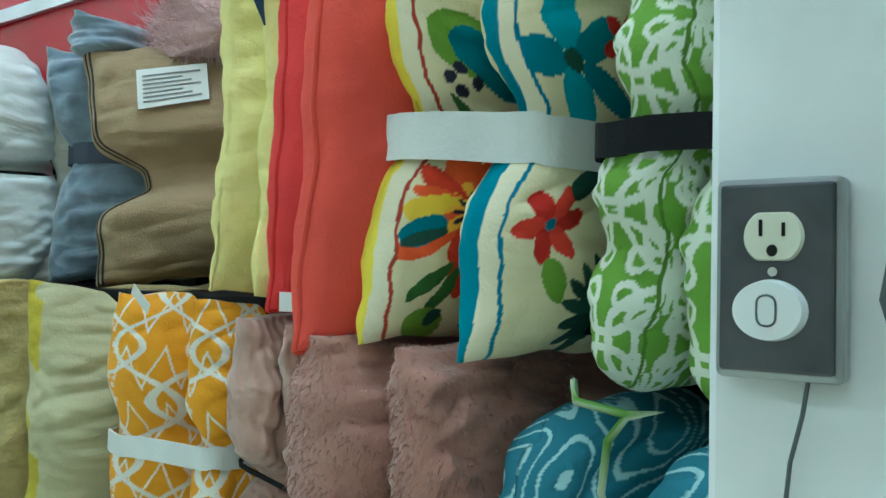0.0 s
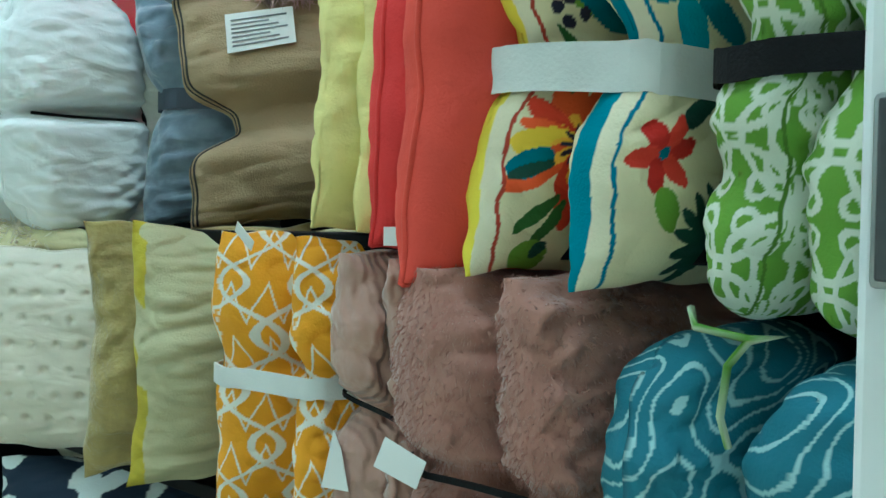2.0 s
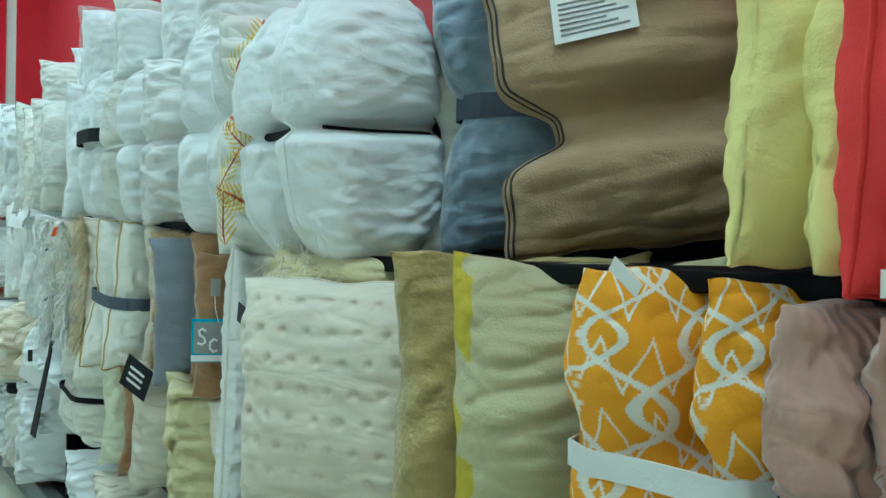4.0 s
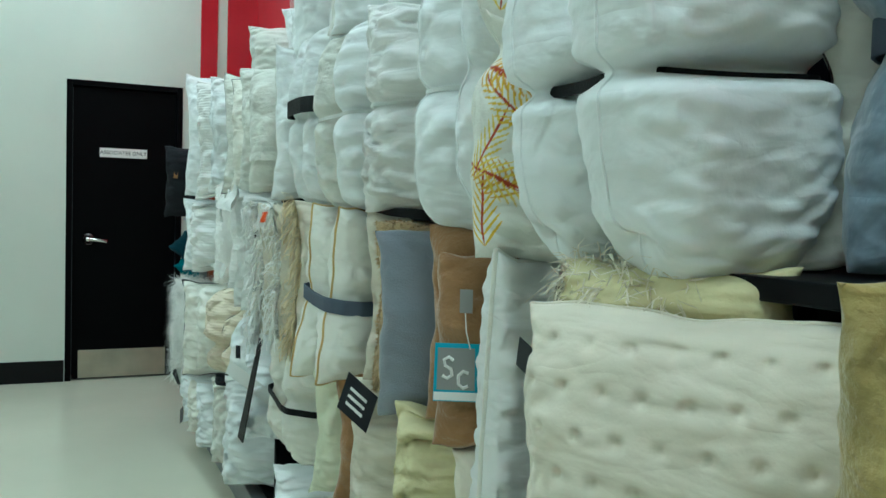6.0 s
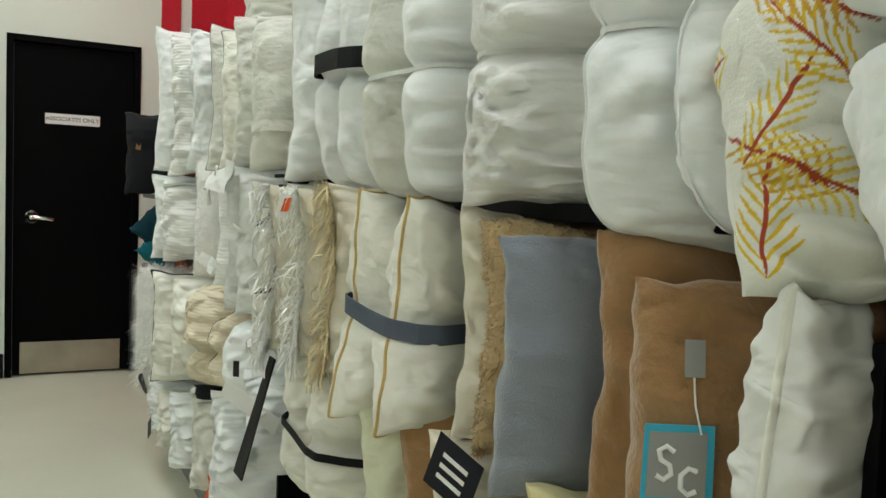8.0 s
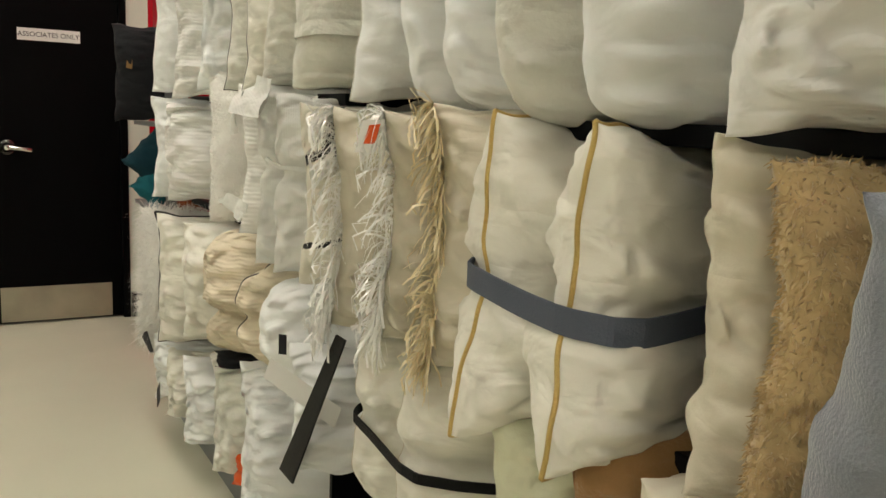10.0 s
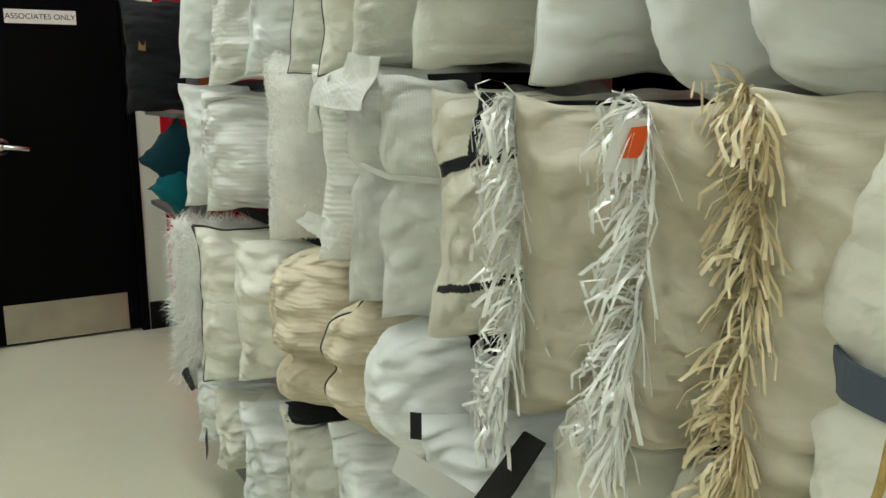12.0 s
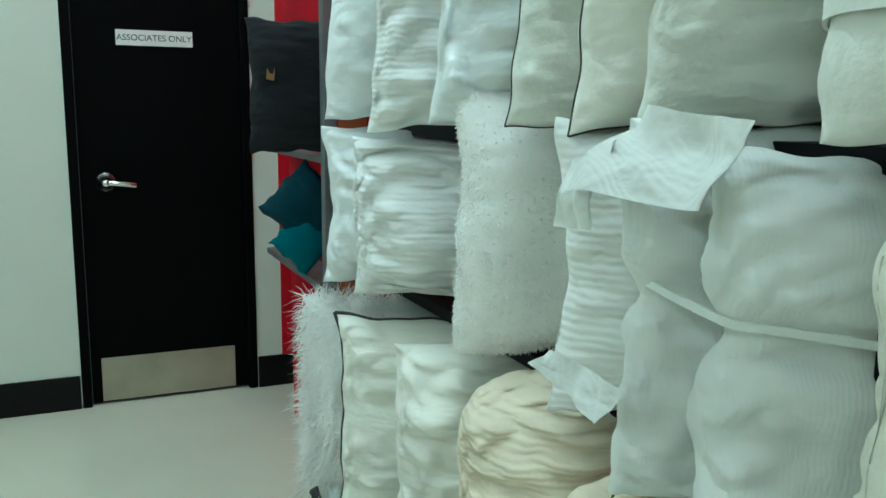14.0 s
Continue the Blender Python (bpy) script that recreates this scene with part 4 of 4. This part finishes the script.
pillow("white cotton pillow with a stitched edge", "white", 0.87, 3.755, 1.262, h=0.50, T=0.14, yaw=18, seed=77, piping="offwhite", pr=0.002, **SOFT)
bundle("off-white envelope pillow with a folded flap", [
    dict(material="offwhite", xf=0.865, yf=4.07, z=1.292, h=0.44, T=0.30, yaw=30, seed=78, **dict(SOFT, w=0.44, ear=0.02))], dict(material="offwhite", z=1.41, height=0.03))
pillow("off-white ribbed pillow standing on the shelf", "offwhite", 0.87, 4.325, 1.292, h=0.48, T=0.17, yaw=24, seed=79, **SOFT)
pillow("ivory pillow with a grey corded seam", "ivory", 0.86, 4.46, 1.288, h=0.46, T=0.2, yaw=22, seed=80, piping="darkpipe", pr=0.0022, **SOFT)
pillow("white pillow with pleated sides", "offwhite", 0.86, 4.63, 1.288, h=0.50, T=0.15, yaw=18, seed=81, piping="darkpipe", pr=0.002, **SOFT)
pillow("white pillow with a gathered front", "white", 0.84, 4.87, 1.288, h=0.52, T=0.24, yaw=22, seed=82, **dict(SOFT, wrinkle=0.018))
pillow("white pillow with a tufted ruffled front", "ruche", 0.82, 5.14, 1.27, h=0.56, T=0.26, yaw=18, seed=83, **dict(SOFT, wrinkle=0.02, lump=0.016))
pillow("tall white pillow beside the shelf end", "white", 0.80, 5.38, 1.288, h=0.60, T=0.24, yaw=12, seed=84, **SOFT)
# upper layer lying over the first
for k, (yy, zz, lb, mt) in enumerate([(2.62, 1.70, "white pillow laid on top of the stacked pillows", "satin"), (2.98, 1.73, "white pillow laid on top of the stacked pillows", "white"),
                                      (3.36, 1.78, "white pillow laid on top of the stacked pillows", "offwhite"), (4.02, 1.735, "white pillow laid on top of the stacked pillows", "white"),
                                      (4.5, 1.76, "off-white pillow laid on top of the stacked pillows", "offwhite")]):
    pillow(lb, mt, 0.93 + 0.03 * (k % 2), yy, zz - 0.06, 0.42, 0.27, 0.36, yaw=14, seed=90 + k, wrinkle=0.01, n=30, m=30)
pillow("white pillow inside a clear plastic bag on top of the stack", "white", 0.93, 3.78, 1.70, 0.42, 0.34, 0.40, yaw=10, seed=97, film=True, wrinkle=0.008)
e, sh = pillow("white pillow with a paper hang tag on top of the stack", "white", 0.90, 3.22, 1.70, 0.4, 0.22, 0.2, yaw=20, seed=98)
tag_on(e, "hang_tag", [(0.004, -0.06, -0.03), (0.012, -0.12, -0.03), (0.012, -0.12, 0.04), (0.004, -0.06, 0.04)], "paper", "white paper hang tag")

# second row
e, sh = pillow("long quilted cream satin pillow standing upright", "satin", 0.89, 2.165, 0.60, 0.13, 0.70, 0.085, yaw=22, seed=100, n=40, m=130, wrinkle=0.006, lump=0.008, wobble=0.002, a=5, b=0.4, piping="ivory", pr=0.005)
e.matrix_basis = place(0.865, 2.235, 0.475, -8, 4)
e2, sh = pillow("cream fringed cushion with loose yarn ends", "ruffle", 0.87, 1.99, 1.09, 0.30, 0.08, 0.16, yaw=50, seed=101, n=30, m=24)
strands("fringe", sh, 700, 0.04, 0.0008, M["cream"], e2, 0.7, 3, True, 0.8, wide=0.5)
e, sh = pillow("caramel brown plush pillow with a blue and grey card tag", "brown", 0.87, 2.395, 0.815, 0.30, 0.345, 0.11, yaw=26, seed=102, n=40, m=50, a=3.6, b=0.42, ear=0.02, wrinkle=0.005)
card = tag_on(e, "card_tag", [(-0.0020, -0.0670, 0.0930), (0.0780, -0.0690, 0.0930), (0.0760, -0.0690, 0.1930), (0.0000, -0.0670, 0.1930)], "cyan", "blue and grey card tag with white monogram")
tag_on(card, "card_panel", [(0.0040, -0.0685, 0.1130), (0.0690, -0.0705, 0.1130), (0.0680, -0.0705, 0.1850), (0.0050, -0.0685, 0.1850)], "greytag")
tag_on(card, "card_band", [(-0.0010, -0.0685, 0.0950), (0.0770, -0.0705, 0.0950), (0.0770, -0.0705, 0.1090), (-0.0010, -0.0685, 0.1090)], "paper")
tube("monogram", [(0.0320, -0.0715, 0.1640), (0.0240, -0.0713, 0.1700), (0.0160, -0.0711, 0.1650), (0.0180, -0.0712, 0.1550), (0.0280, -0.0714, 0.1490), (0.0300, -0.0715, 0.1390), (0.0220, -0.0713, 0.1330), (0.0130, -0.0711, 0.1380)], 0.0032, M["paper"], card, 6)
tube("monogram", [(0.0580, -0.0722, 0.1430), (0.0490, -0.0720, 0.1460), (0.0410, -0.0718, 0.1380), (0.0410, -0.0718, 0.1240), (0.0490, -0.0720, 0.1170), (0.0580, -0.0722, 0.1210)], 0.0032, M["paper"], card, 6)
tag_on(e, "badge", [(0.040, -0.067, 0.245), (0.062, -0.068, 0.245), (0.062, -0.062, 0.285), (0.040, -0.061, 0.285)], "greytag", "small grey cloth badge")
tube("tag_string", [(0.05, -0.069, 0.245), (0.052, -0.072, 0.215), (0.06, -0.0735, 0.184)], 0.0012, M["paper"], e, 5)
pillow("caramel brown plush pillow standing upright", "brown", 0.90, 2.50, B2, 0.40, 0.375, 0.12, yaw=26, seed=103, n=36, m=44, a=3.6, b=0.42, ear=0.03, wrinkle=0.006)
pillow("blue grey felt pillow, slightly bent", "bluegrey", 0.87, 2.70, 0.80, 0.40, 0.40, 0.14, yaw=28, lean=7, seed=104, n=36, m=44, a=3.2, b=0.45, ear=0.05, bow=0.06, wrinkle=0.004)
pillow("tan long-pile fur pillow beside a grey one", "furtan", 0.885, 2.775, B2, 0.40, 0.375, 0.12, yaw=26, seed=105, n=36, m=44, coat=dict(mat="furtan", count=8000, length=0.009, width=0.0011, droop=0.6, curl=0.7))
pillow("cream cotton pillow with soft creases", "greige", 0.895, 2.865, B2, 0.40, 0.39, 0.11, yaw=22, seed=106, n=36, m=44, wrinkle=0.012)
BELT = dict(w=0.42, h=0.44, waist=((-0.02, 0.32, 0.16),), pull=0.035, a=4, b=0.5, ear=0.05, wrinkle=0.007, n=40, m=64, piping="gold", pr=0.004)
bundle("cream pillows with gold braid edges tied with a grey strap", [
    dict(material="ivory", xf=0.825, yf=3.03, z=0.805, T=0.185, yaw=-10, tip=7, seed=107, **dict(BELT, w=0.29)),
    dict(material="ivory", xf=0.815, yf=3.235, z=0.79, T=0.19, yaw=-4, tip=7, seed=108, **dict(BELT, h=0.465))],
    dict(material="strapgrey", z=1.005, height=0.036, slope=0.06))
e, sh = pillow("beige pillow edged with a gold raffia fringe", "greige", 0.865, 3.40, 0.84, 0.42, 0.42, 0.17, yaw=24, seed=109, wrinkle=0.012, n=36, m=50)


def fringe(e, sh, count, length, width, material, seed, spread=0.02, name="fringe", low=0.0):
    """Loose ribbons hanging from the front seam of a pillow."""
    r = np.random.default_rng(seed)
    R = np.array(sh.rim())
    verts, faces = [], []
    for k in range(count):
        j = r.uniform(low, 1) * (len(R) - 1)
        a = R[int(j)] + (R[min(int(j) + 1, len(R) - 1)] - R[int(j)]) * (j % 1)
        out = np.array([-r.uniform(0.2, 1.0), r.normal() * 1.5, r.normal() * 0.5])
        l = length * r.uniform(0.55, 1.25)
        ax = np.array([r.normal() * 0.5, 1 + r.normal() * 0.3, r.normal() * 0.3])
        ax = ax / np.linalg.norm(ax) * width * r.uniform(0.6, 1.2)
        p, d = a.copy(), out / np.linalg.norm(out)
        b0 = len(verts)
        for q in range(5):
            verts += [p - ax, p + ax]
            p = p + d * l / 4
            d = d + np.array([r.normal() * 0.22, r.normal() * 0.22, -0.55])
            if p[0] < -spread - 0.015:
                d[0] = abs(d[0]) * 0.4
            d /= np.linalg.norm(d)
        for q in range(4):
            faces.append((b0 + 2 * q, b0 + 2 * q + 1, b0 + 2 * q + 3, b0 + 2 * q + 2))
    return obj(name, verts, faces, M[material], e, True, "hanging ribbon fringe")


fringe(e, sh, 520, 0.07, 0.0022, "tinselgold", 5)
e, sh = pillow("beige pillow with a shiny silver ribbon fringe and orange price tag", "greige", 0.855, 3.565, 0.845, 0.42, 0.41, 0.15, yaw=24, lean=12, seed=110, wrinkle=0.012, n=36, m=50)
fringe(e, sh, 300, 0.095, 0.0028, "tinsel", 6)
tag_on(e, "price_tag", [(-0.050, -0.028, 0.345), (-0.016, -0.040, 0.35), (-0.008, -0.040, 0.402), (-0.038, -0.028, 0.398)], "paper", "white price tag with an orange square")
tag_on(e, "price_square", [(-0.036, -0.036, 0.362), (-0.018, -0.043, 0.364), (-0.010, -0.043, 0.396), (-0.027, -0.036, 0.392)], "orangetag")
e, sh = pillow("beige pillow with a shiny silver ribbon fringe", "greige", 0.845, 3.77, 0.82, 0.42, 0.43, 0.18, yaw=24, lean=7, seed=111, wrinkle=0.012, n=36, m=50)
fringe(e, sh, 320, 0.10, 0.0030, "tinsel", 7)
pillow("off-white pillow printed with broad black lines", "print", 0.87, 4.03, 0.855, 0.42, 0.41, 0.15, yaw=24, lean=9, seed=112, print_fn=monochrome, n=210, m=240, front=1.6, wrinkle=0.008)
bundle("white ribbed pillows tied round the middle", [
    dict(material="ribwhite", xf=0.86, yf=4.195, z=0.85, h=0.43, T=0.15, yaw=22, seed=113, **dict(TIED, waist=((0.12, 0.32, 0.12),), ear=0.03, corner=0.0, a=4.5, b=0.42)),
    dict(material="ribwhite", xf=0.86, yf=4.335, z=0.845, h=0.46, T=0.12, yaw=20, seed=114, **dict(TIED, waist=((0.12, 0.32, 0.12),), ear=0.03, corner=0.0, a=4.5, b=0.42))], dict(material="strapwhite", z=1.11, height=0.009, slope=0.1, tight=0.012))
flap_ = empty("loose_wrapper", pose(0.83, 4.2, 1.1), "loose translucent white wrapper over striped white pillows", "wrapper")


def sheet(name, a, b, c, d, parent, seed, material="paper", n=24, amp=0.013):
    """A crumpled cloth or paper sheet between four corners given in world metres, with thickness."""
    A, B, C, D = (np.array(v, float) for v in (a, b, c, d))
    org = np.array(parent.matrix_basis.translation)
    nrm = np.cross(B - A, D - A)
    nrm /= np.linalg.norm(nrm)
    pts = np.array([(A * (1 - u) + B * u) * (1 - v) + (D * (1 - u) + C * u) * v for u in np.linspace(0, 1, n) for v in np.linspace(0, 1, n)])
    off = amp * (waves(pts, 30, seed, 2) + 0.4 * np.abs(waves(pts, 90, seed + 1, 1)))
    pts = pts - org
    front, back = pts + nrm * off[:, None], pts + nrm * (off - 0.0012)[:, None]
    k = n * n
    f = []
    for i in range(n - 1):
        for j in range(n - 1):
            q = [i * n + j, (i + 1) * n + j, (i + 1) * n + j + 1, i * n + j + 1]
            f += [q, [v + k for v in q[::-1]]]
    return obj(name, np.vstack([front, back]), f, M[material], parent, True)


sheet("upper_flap", (0.80, 4.36, 1.225), (0.81, 4.15, 1.225), (0.835, 4.10, 1.305), (0.84, 4.28, 1.325), flap_, 1, "ribwhite")
sheet("side_flap", (0.80, 4.42, 1.18), (0.80, 4.33, 1.185), (0.82, 4.29, 1.285), (0.82, 4.41, 1.26), flap_, 2, "ribwhite")
sheet("lower_flap", (0.80, 4.42, 1.0), (0.80, 4.30, 0.965), (0.82, 4.26, 1.01), (0.81, 4.39, 1.025), flap_, 3, "ribwhite")

FUR = dict(mat="fur", count=6000, length=0.006, width=0.0012, droop=0.5, curl=0.8)
pillow("white pillow with fine ruched rows", "ruche", 0.86, 4.485, 0.905, 0.42, 0.40, 0.14, yaw=22, seed=116, **dict(n=34, m=44))
pillow("white plush fur pillow standing upright", "fur", 0.855, 4.81, 0.90, 0.42, 0.46, 0.22, yaw=24, seed=117, coat=dict(FUR, count=8000), **dict(n=34, m=44, lump=0.014))
pillow("white pillow with gathered scalloped ruffles at the shelf end", "ruche", 0.82, 5.25, 0.92, 0.42, 0.34, 0.28, yaw=28, seed=118, **dict(n=60, m=80, lump=0.014, wrinkle=0.02))
pillow("white pillow squeezed at the shelf end", "white", 0.80, 5.40, 0.92, 0.42, 0.36, 0.2, yaw=14, seed=119, **dict(n=30, m=40, wrinkle=0.014))

# third row
e, sh = pillow("cream ruffled pillow with soft folds", "ruffle", 0.87, 2.60, C2, 0.42, 0.375, 0.26, yaw=30, seed=120, n=40, m=50, wrinkle=0.022, lump=0.016)
pillow("cream pillow with soft folds under the caramel pillows", "cream", 0.90, 2.38, C2, 0.42, 0.34, 0.24, yaw=24, seed=121, n=34, m=40, wrinkle=0.014)
e, sh = pillow("beige pillow with a black glossy hang label", "greige", 0.87, 2.90, C2, 0.42, 0.375, 0.24, yaw=30, seed=122, n=40, m=50, wrinkle=0.012)
LABEL_CORNERS = [(0.0, -0.115, 0.325), (0.07, -0.135, 0.275), (0.095, -0.135, 0.355), (0.025, -0.115, 0.405)]
lab = tag_on(e, "hang_label", LABEL_CORNERS, "tagblack", "black label with pale lettering bars")
for k in range(3):
    f = 0.25 + 0.2 * k
    a, b_, c_, d_ = (Vector(v) for v in LABEL_CORNERS)
    p, q = a.lerp(d_, f), b_.lerp(c_, f)
    o = Vector((-0.0005, -0.002, 0))
    tag_on(lab, "lettering_bar", [p.lerp(q, 0.2) + o, p.lerp(q, 0.75) + o, p.lerp(q, 0.75) + o + (d_ - a) * 0.08, p.lerp(q, 0.2) + o + (d_ - a) * 0.08], "paper")
pillow("brown plush pillow pressed between pale ones", "brown", 0.88, 3.035, C2, 0.40, 0.39, 0.10, yaw=22, seed=123, n=34, m=44, wrinkle=0.006)
e, sh = pillow("pale green pillow with a gold raffia top", "palegreen", 0.87, 3.21, C2, 0.42, 0.35, 0.17, yaw=24, seed=124, n=34, m=44, wrinkle=0.01)
bundle("ivory pillows with dark stitching tied with a black strap", [
    dict(material="ivory", xf=0.86, yf=3.48, z=C2, w=0.42, h=0.40, T=0.22, yaw=28, seed=125, waist=((0.0, 0.3, 0.14),), pull=0.04, ear=-0.03, corner=0.15, wrinkle=0.009, n=34, m=50, piping="greige", pr=0.0015),
    dict(material="ivory", xf=0.86, yf=3.67, z=C2, w=0.42, h=0.41, T=0.2, yaw=24, seed=126, waist=((0.0, 0.3, 0.14),), pull=0.04, ear=-0.03, corner=0.15, wrinkle=0.009, n=34, m=50, piping="greige", pr=0.0015)],
    dict(material="strapblack", z=0.655, height=0.018, slope=0.05))
box_strap = tag_on(None, "packing_strap", [(0.83, 4.03, 0.42), (0.83, 3.94, 0.42), (0.83, 3.655, 0.82), (0.83, 3.70, 0.82)], "strapblack", "wide black strap hanging between white pillows", 0.004)
tagged(box_strap, "wide black strap hanging between white pillows", "strap")
e, sh = pillow("white pillow with a paper band and black mark", "white", 0.86, 4.06, 0.41, 0.42, 0.30, 0.24, yaw=28, seed=127, n=34, m=44, wrinkle=0.014)
tag_on(e, "paper_band", [(-0.04, -0.11, 0.25), (0.12, -0.14, 0.15), (0.135, -0.14, 0.195), (-0.025, -0.11, 0.295)], "paper", "loose white paper band")
tag_on(e, "black_mark", [(-0.01, -0.095, 0.30), (0.008, -0.1, 0.30), (0.008, -0.1, 0.345), (-0.01, -0.095, 0.345)], "tagblack")
pillow("large white microfibre pillow lying crosswise", "white", 0.85, 4.22, 0.60, 0.42, 0.245, 0.26, yaw=28, seed=128, n=34, m=44, wrinkle=0.01, ear=-0.05, corner=0.2)
e, sh = pillow("round cream pillow with a dark fringed seam", "knit", 0.85, 4.42, 0.56, 0.40, 0.29, 0.17, yaw=26, seed=129, n=34, m=44, wrinkle=0.014, ear=-0.1, corner=0.3, waist=((-0.1, 0.5, 0.16),), piping="darkpipe", pr=0.0035)
e, sh = pillow("cream chunky knit pillow, pinched low", "knit", 0.82, 4.70, 0.53, 0.42, 0.37, 0.27, yaw=28, seed=130, n=60, m=70, wrinkle=0.02, lump=0.02, waist=((-0.3, 0.4, 0.16),), ear=0.0, corner=0.15)
pillow("ivory satin pillow with creased corners", "ivory", 0.81, 4.98, 0.502, 0.42, 0.38, 0.24, yaw=26, seed=131, n=36, m=46, wrinkle=0.014)
pillow("ivory pillow with a wavy dark grey cord seam", "ivory", 0.78, 5.24, 0.42, 0.42, 0.46, 0.2, yaw=24, seed=132, n=36, m=60, wrinkle=0.012, piping="darkpipe", pr=0.004)
pillow("white long-haired fur pillow at the end of the shelf", "fur", 0.77, 5.49, 0.36, 0.42, 0.51, 0.24, yaw=18, seed=133, n=36, m=46, coat=dict(mat="fur", count=7000, length=0.05, width=0.001, droop=0.5, curl=0.8))

# bottom row
for k, (yy, zz, hh, tt, lb, mt) in enumerate([
        (2.5, 0.125, 0.33, 0.3, "white pillow in the bottom row", "white"), (2.85, 0.125, 0.33, 0.28, "white pillow in the bottom row", "offwhite"),
        (3.2, 0.125, 0.33, 0.3, "cream pillow in the bottom row", "cream"), (3.55, 0.125, 0.33, 0.3, "white pillow in the bottom row", "white"),
        (4.44, 0.125, 0.44, 0.34, "tall crumpled white pillow in the bottom row", "white"),
        (4.76, 0.125, 0.37, 0.3, "white pillow with loose folds in the bottom row", "offwhite"),
        (5.02, 0.125, 0.30, 0.26, "crumpled white pillow in the bottom row", "white"),
        (5.30, 0.125, 0.26, 0.26, "ivory pillow with a black tag at the shelf end", "ivory"),
        (5.52, 0.125, 0.24, 0.2, "white pillow at the shelf end in the bottom row", "white")]):
    e, sh = pillow(lb, mt, 0.85 - 0.03 * (k > 5), yy, zz, 0.42, hh, tt, yaw=24, seed=140 + k, n=34, m=44, wrinkle=0.02, lump=0.016)
    if k == 7:
        tag_on(e, "black_tag", [(-0.02, -0.01, 0.06), (-0.012, -0.085, 0.06), (-0.012, -0.085, 0.13), (-0.02, -0.01, 0.13)], "tagblack", "square black cloth tag")
pillow("black and white speckled pillow squeezed under a knit pillow", "blackfab", 0.85, 4.72, 0.47, 0.3, 0.05, 0.16, yaw=20, seed=151, n=20, m=16)
# orange pillow shape stands in for an orange-red box on the bottom shelf
pillow("small orange pillow standing in for an orange-red box", "orangetag", 0.88, 4.62, 0.125, 0.3, 0.10, 0.2, yaw=10, seed=152, n=20, m=20)
e, sh = pillow("white pillow with a dark strap loop at the shelf end", "white", 0.80, 5.42, 0.28, 0.36, 0.13, 0.26, yaw=24, seed=153, n=26, m=30, wrinkle=0.016)
tube("strap_loop", [(-0.01, 0.0, 0.06), (-0.03, -0.02, 0.12), (-0.02, -0.04, 0.14), (0.0, -0.05, 0.08)], 0.008, M["darkpipe"], e, 6)
tube("hanger_stub", [(-0.01, 0.10, 0.03), (-0.05, 0.15, 0.015)], 0.006, M["tagblack"], e, 6)

# ---- further fixture by the end wall ----
fx = empty("display_rack", pose(0, 0, 0), "grey metal display rack with a red panel and hanging pillows", "rack")
box("post", (0.965, 5.98, 0), (1.005, 6.02, 1.95), M["steelgrey"], fx, 0.003)
box("side_panel", (1.007, 5.98, 0), (1.10, 6.02, 1.9), M["orangewood"], fx, 0.003, "orange brown edge panel")
box("back_panel", (1.10, 6.0, 0.0), (1.13, 7.0, 1.9), M["red"], fx, 0.002, "red panel")
box("rack_shelf", (0.98, 6.03, 1.15), (1.098, 6.9, 1.17), M["steelgrey"], fx)
box("rack_shelf", (0.98, 6.03, 0.74), (1.098, 6.9, 0.76), M["steelgrey"], fx)
box("bracket", (0.97, 5.97, 1.66), (1.06, 5.978, 1.70), M["steelgrey"], fx)
e, sh = pillow("black pillow with a dull gold motif on a rack", "blackfab", 0.79, 6.22, 1.172, 0.3, 0.42, 0.16, yaw=20, seed=160, n=30, m=40)
tag_on(e, "motif", [(0.07, -0.088, 0.23), (0.095, -0.09, 0.225), (0.1, -0.086, 0.31), (0.08, -0.082, 0.315)], "blackgold", "dull gold motif")
pillow("dark teal cushion on a rack shelf", "teal", 0.815, 6.25, 1.0, 0.22, 0.22, 0.14, tip=45, yaw=4, seed=161, n=30, m=30)
pillow("bright teal cushion under a dark teal one", "tealbright", 0.845, 6.24, 0.885, 0.17, 0.17, 0.12, tip=45, yaw=4, seed=162, n=30, m=30)
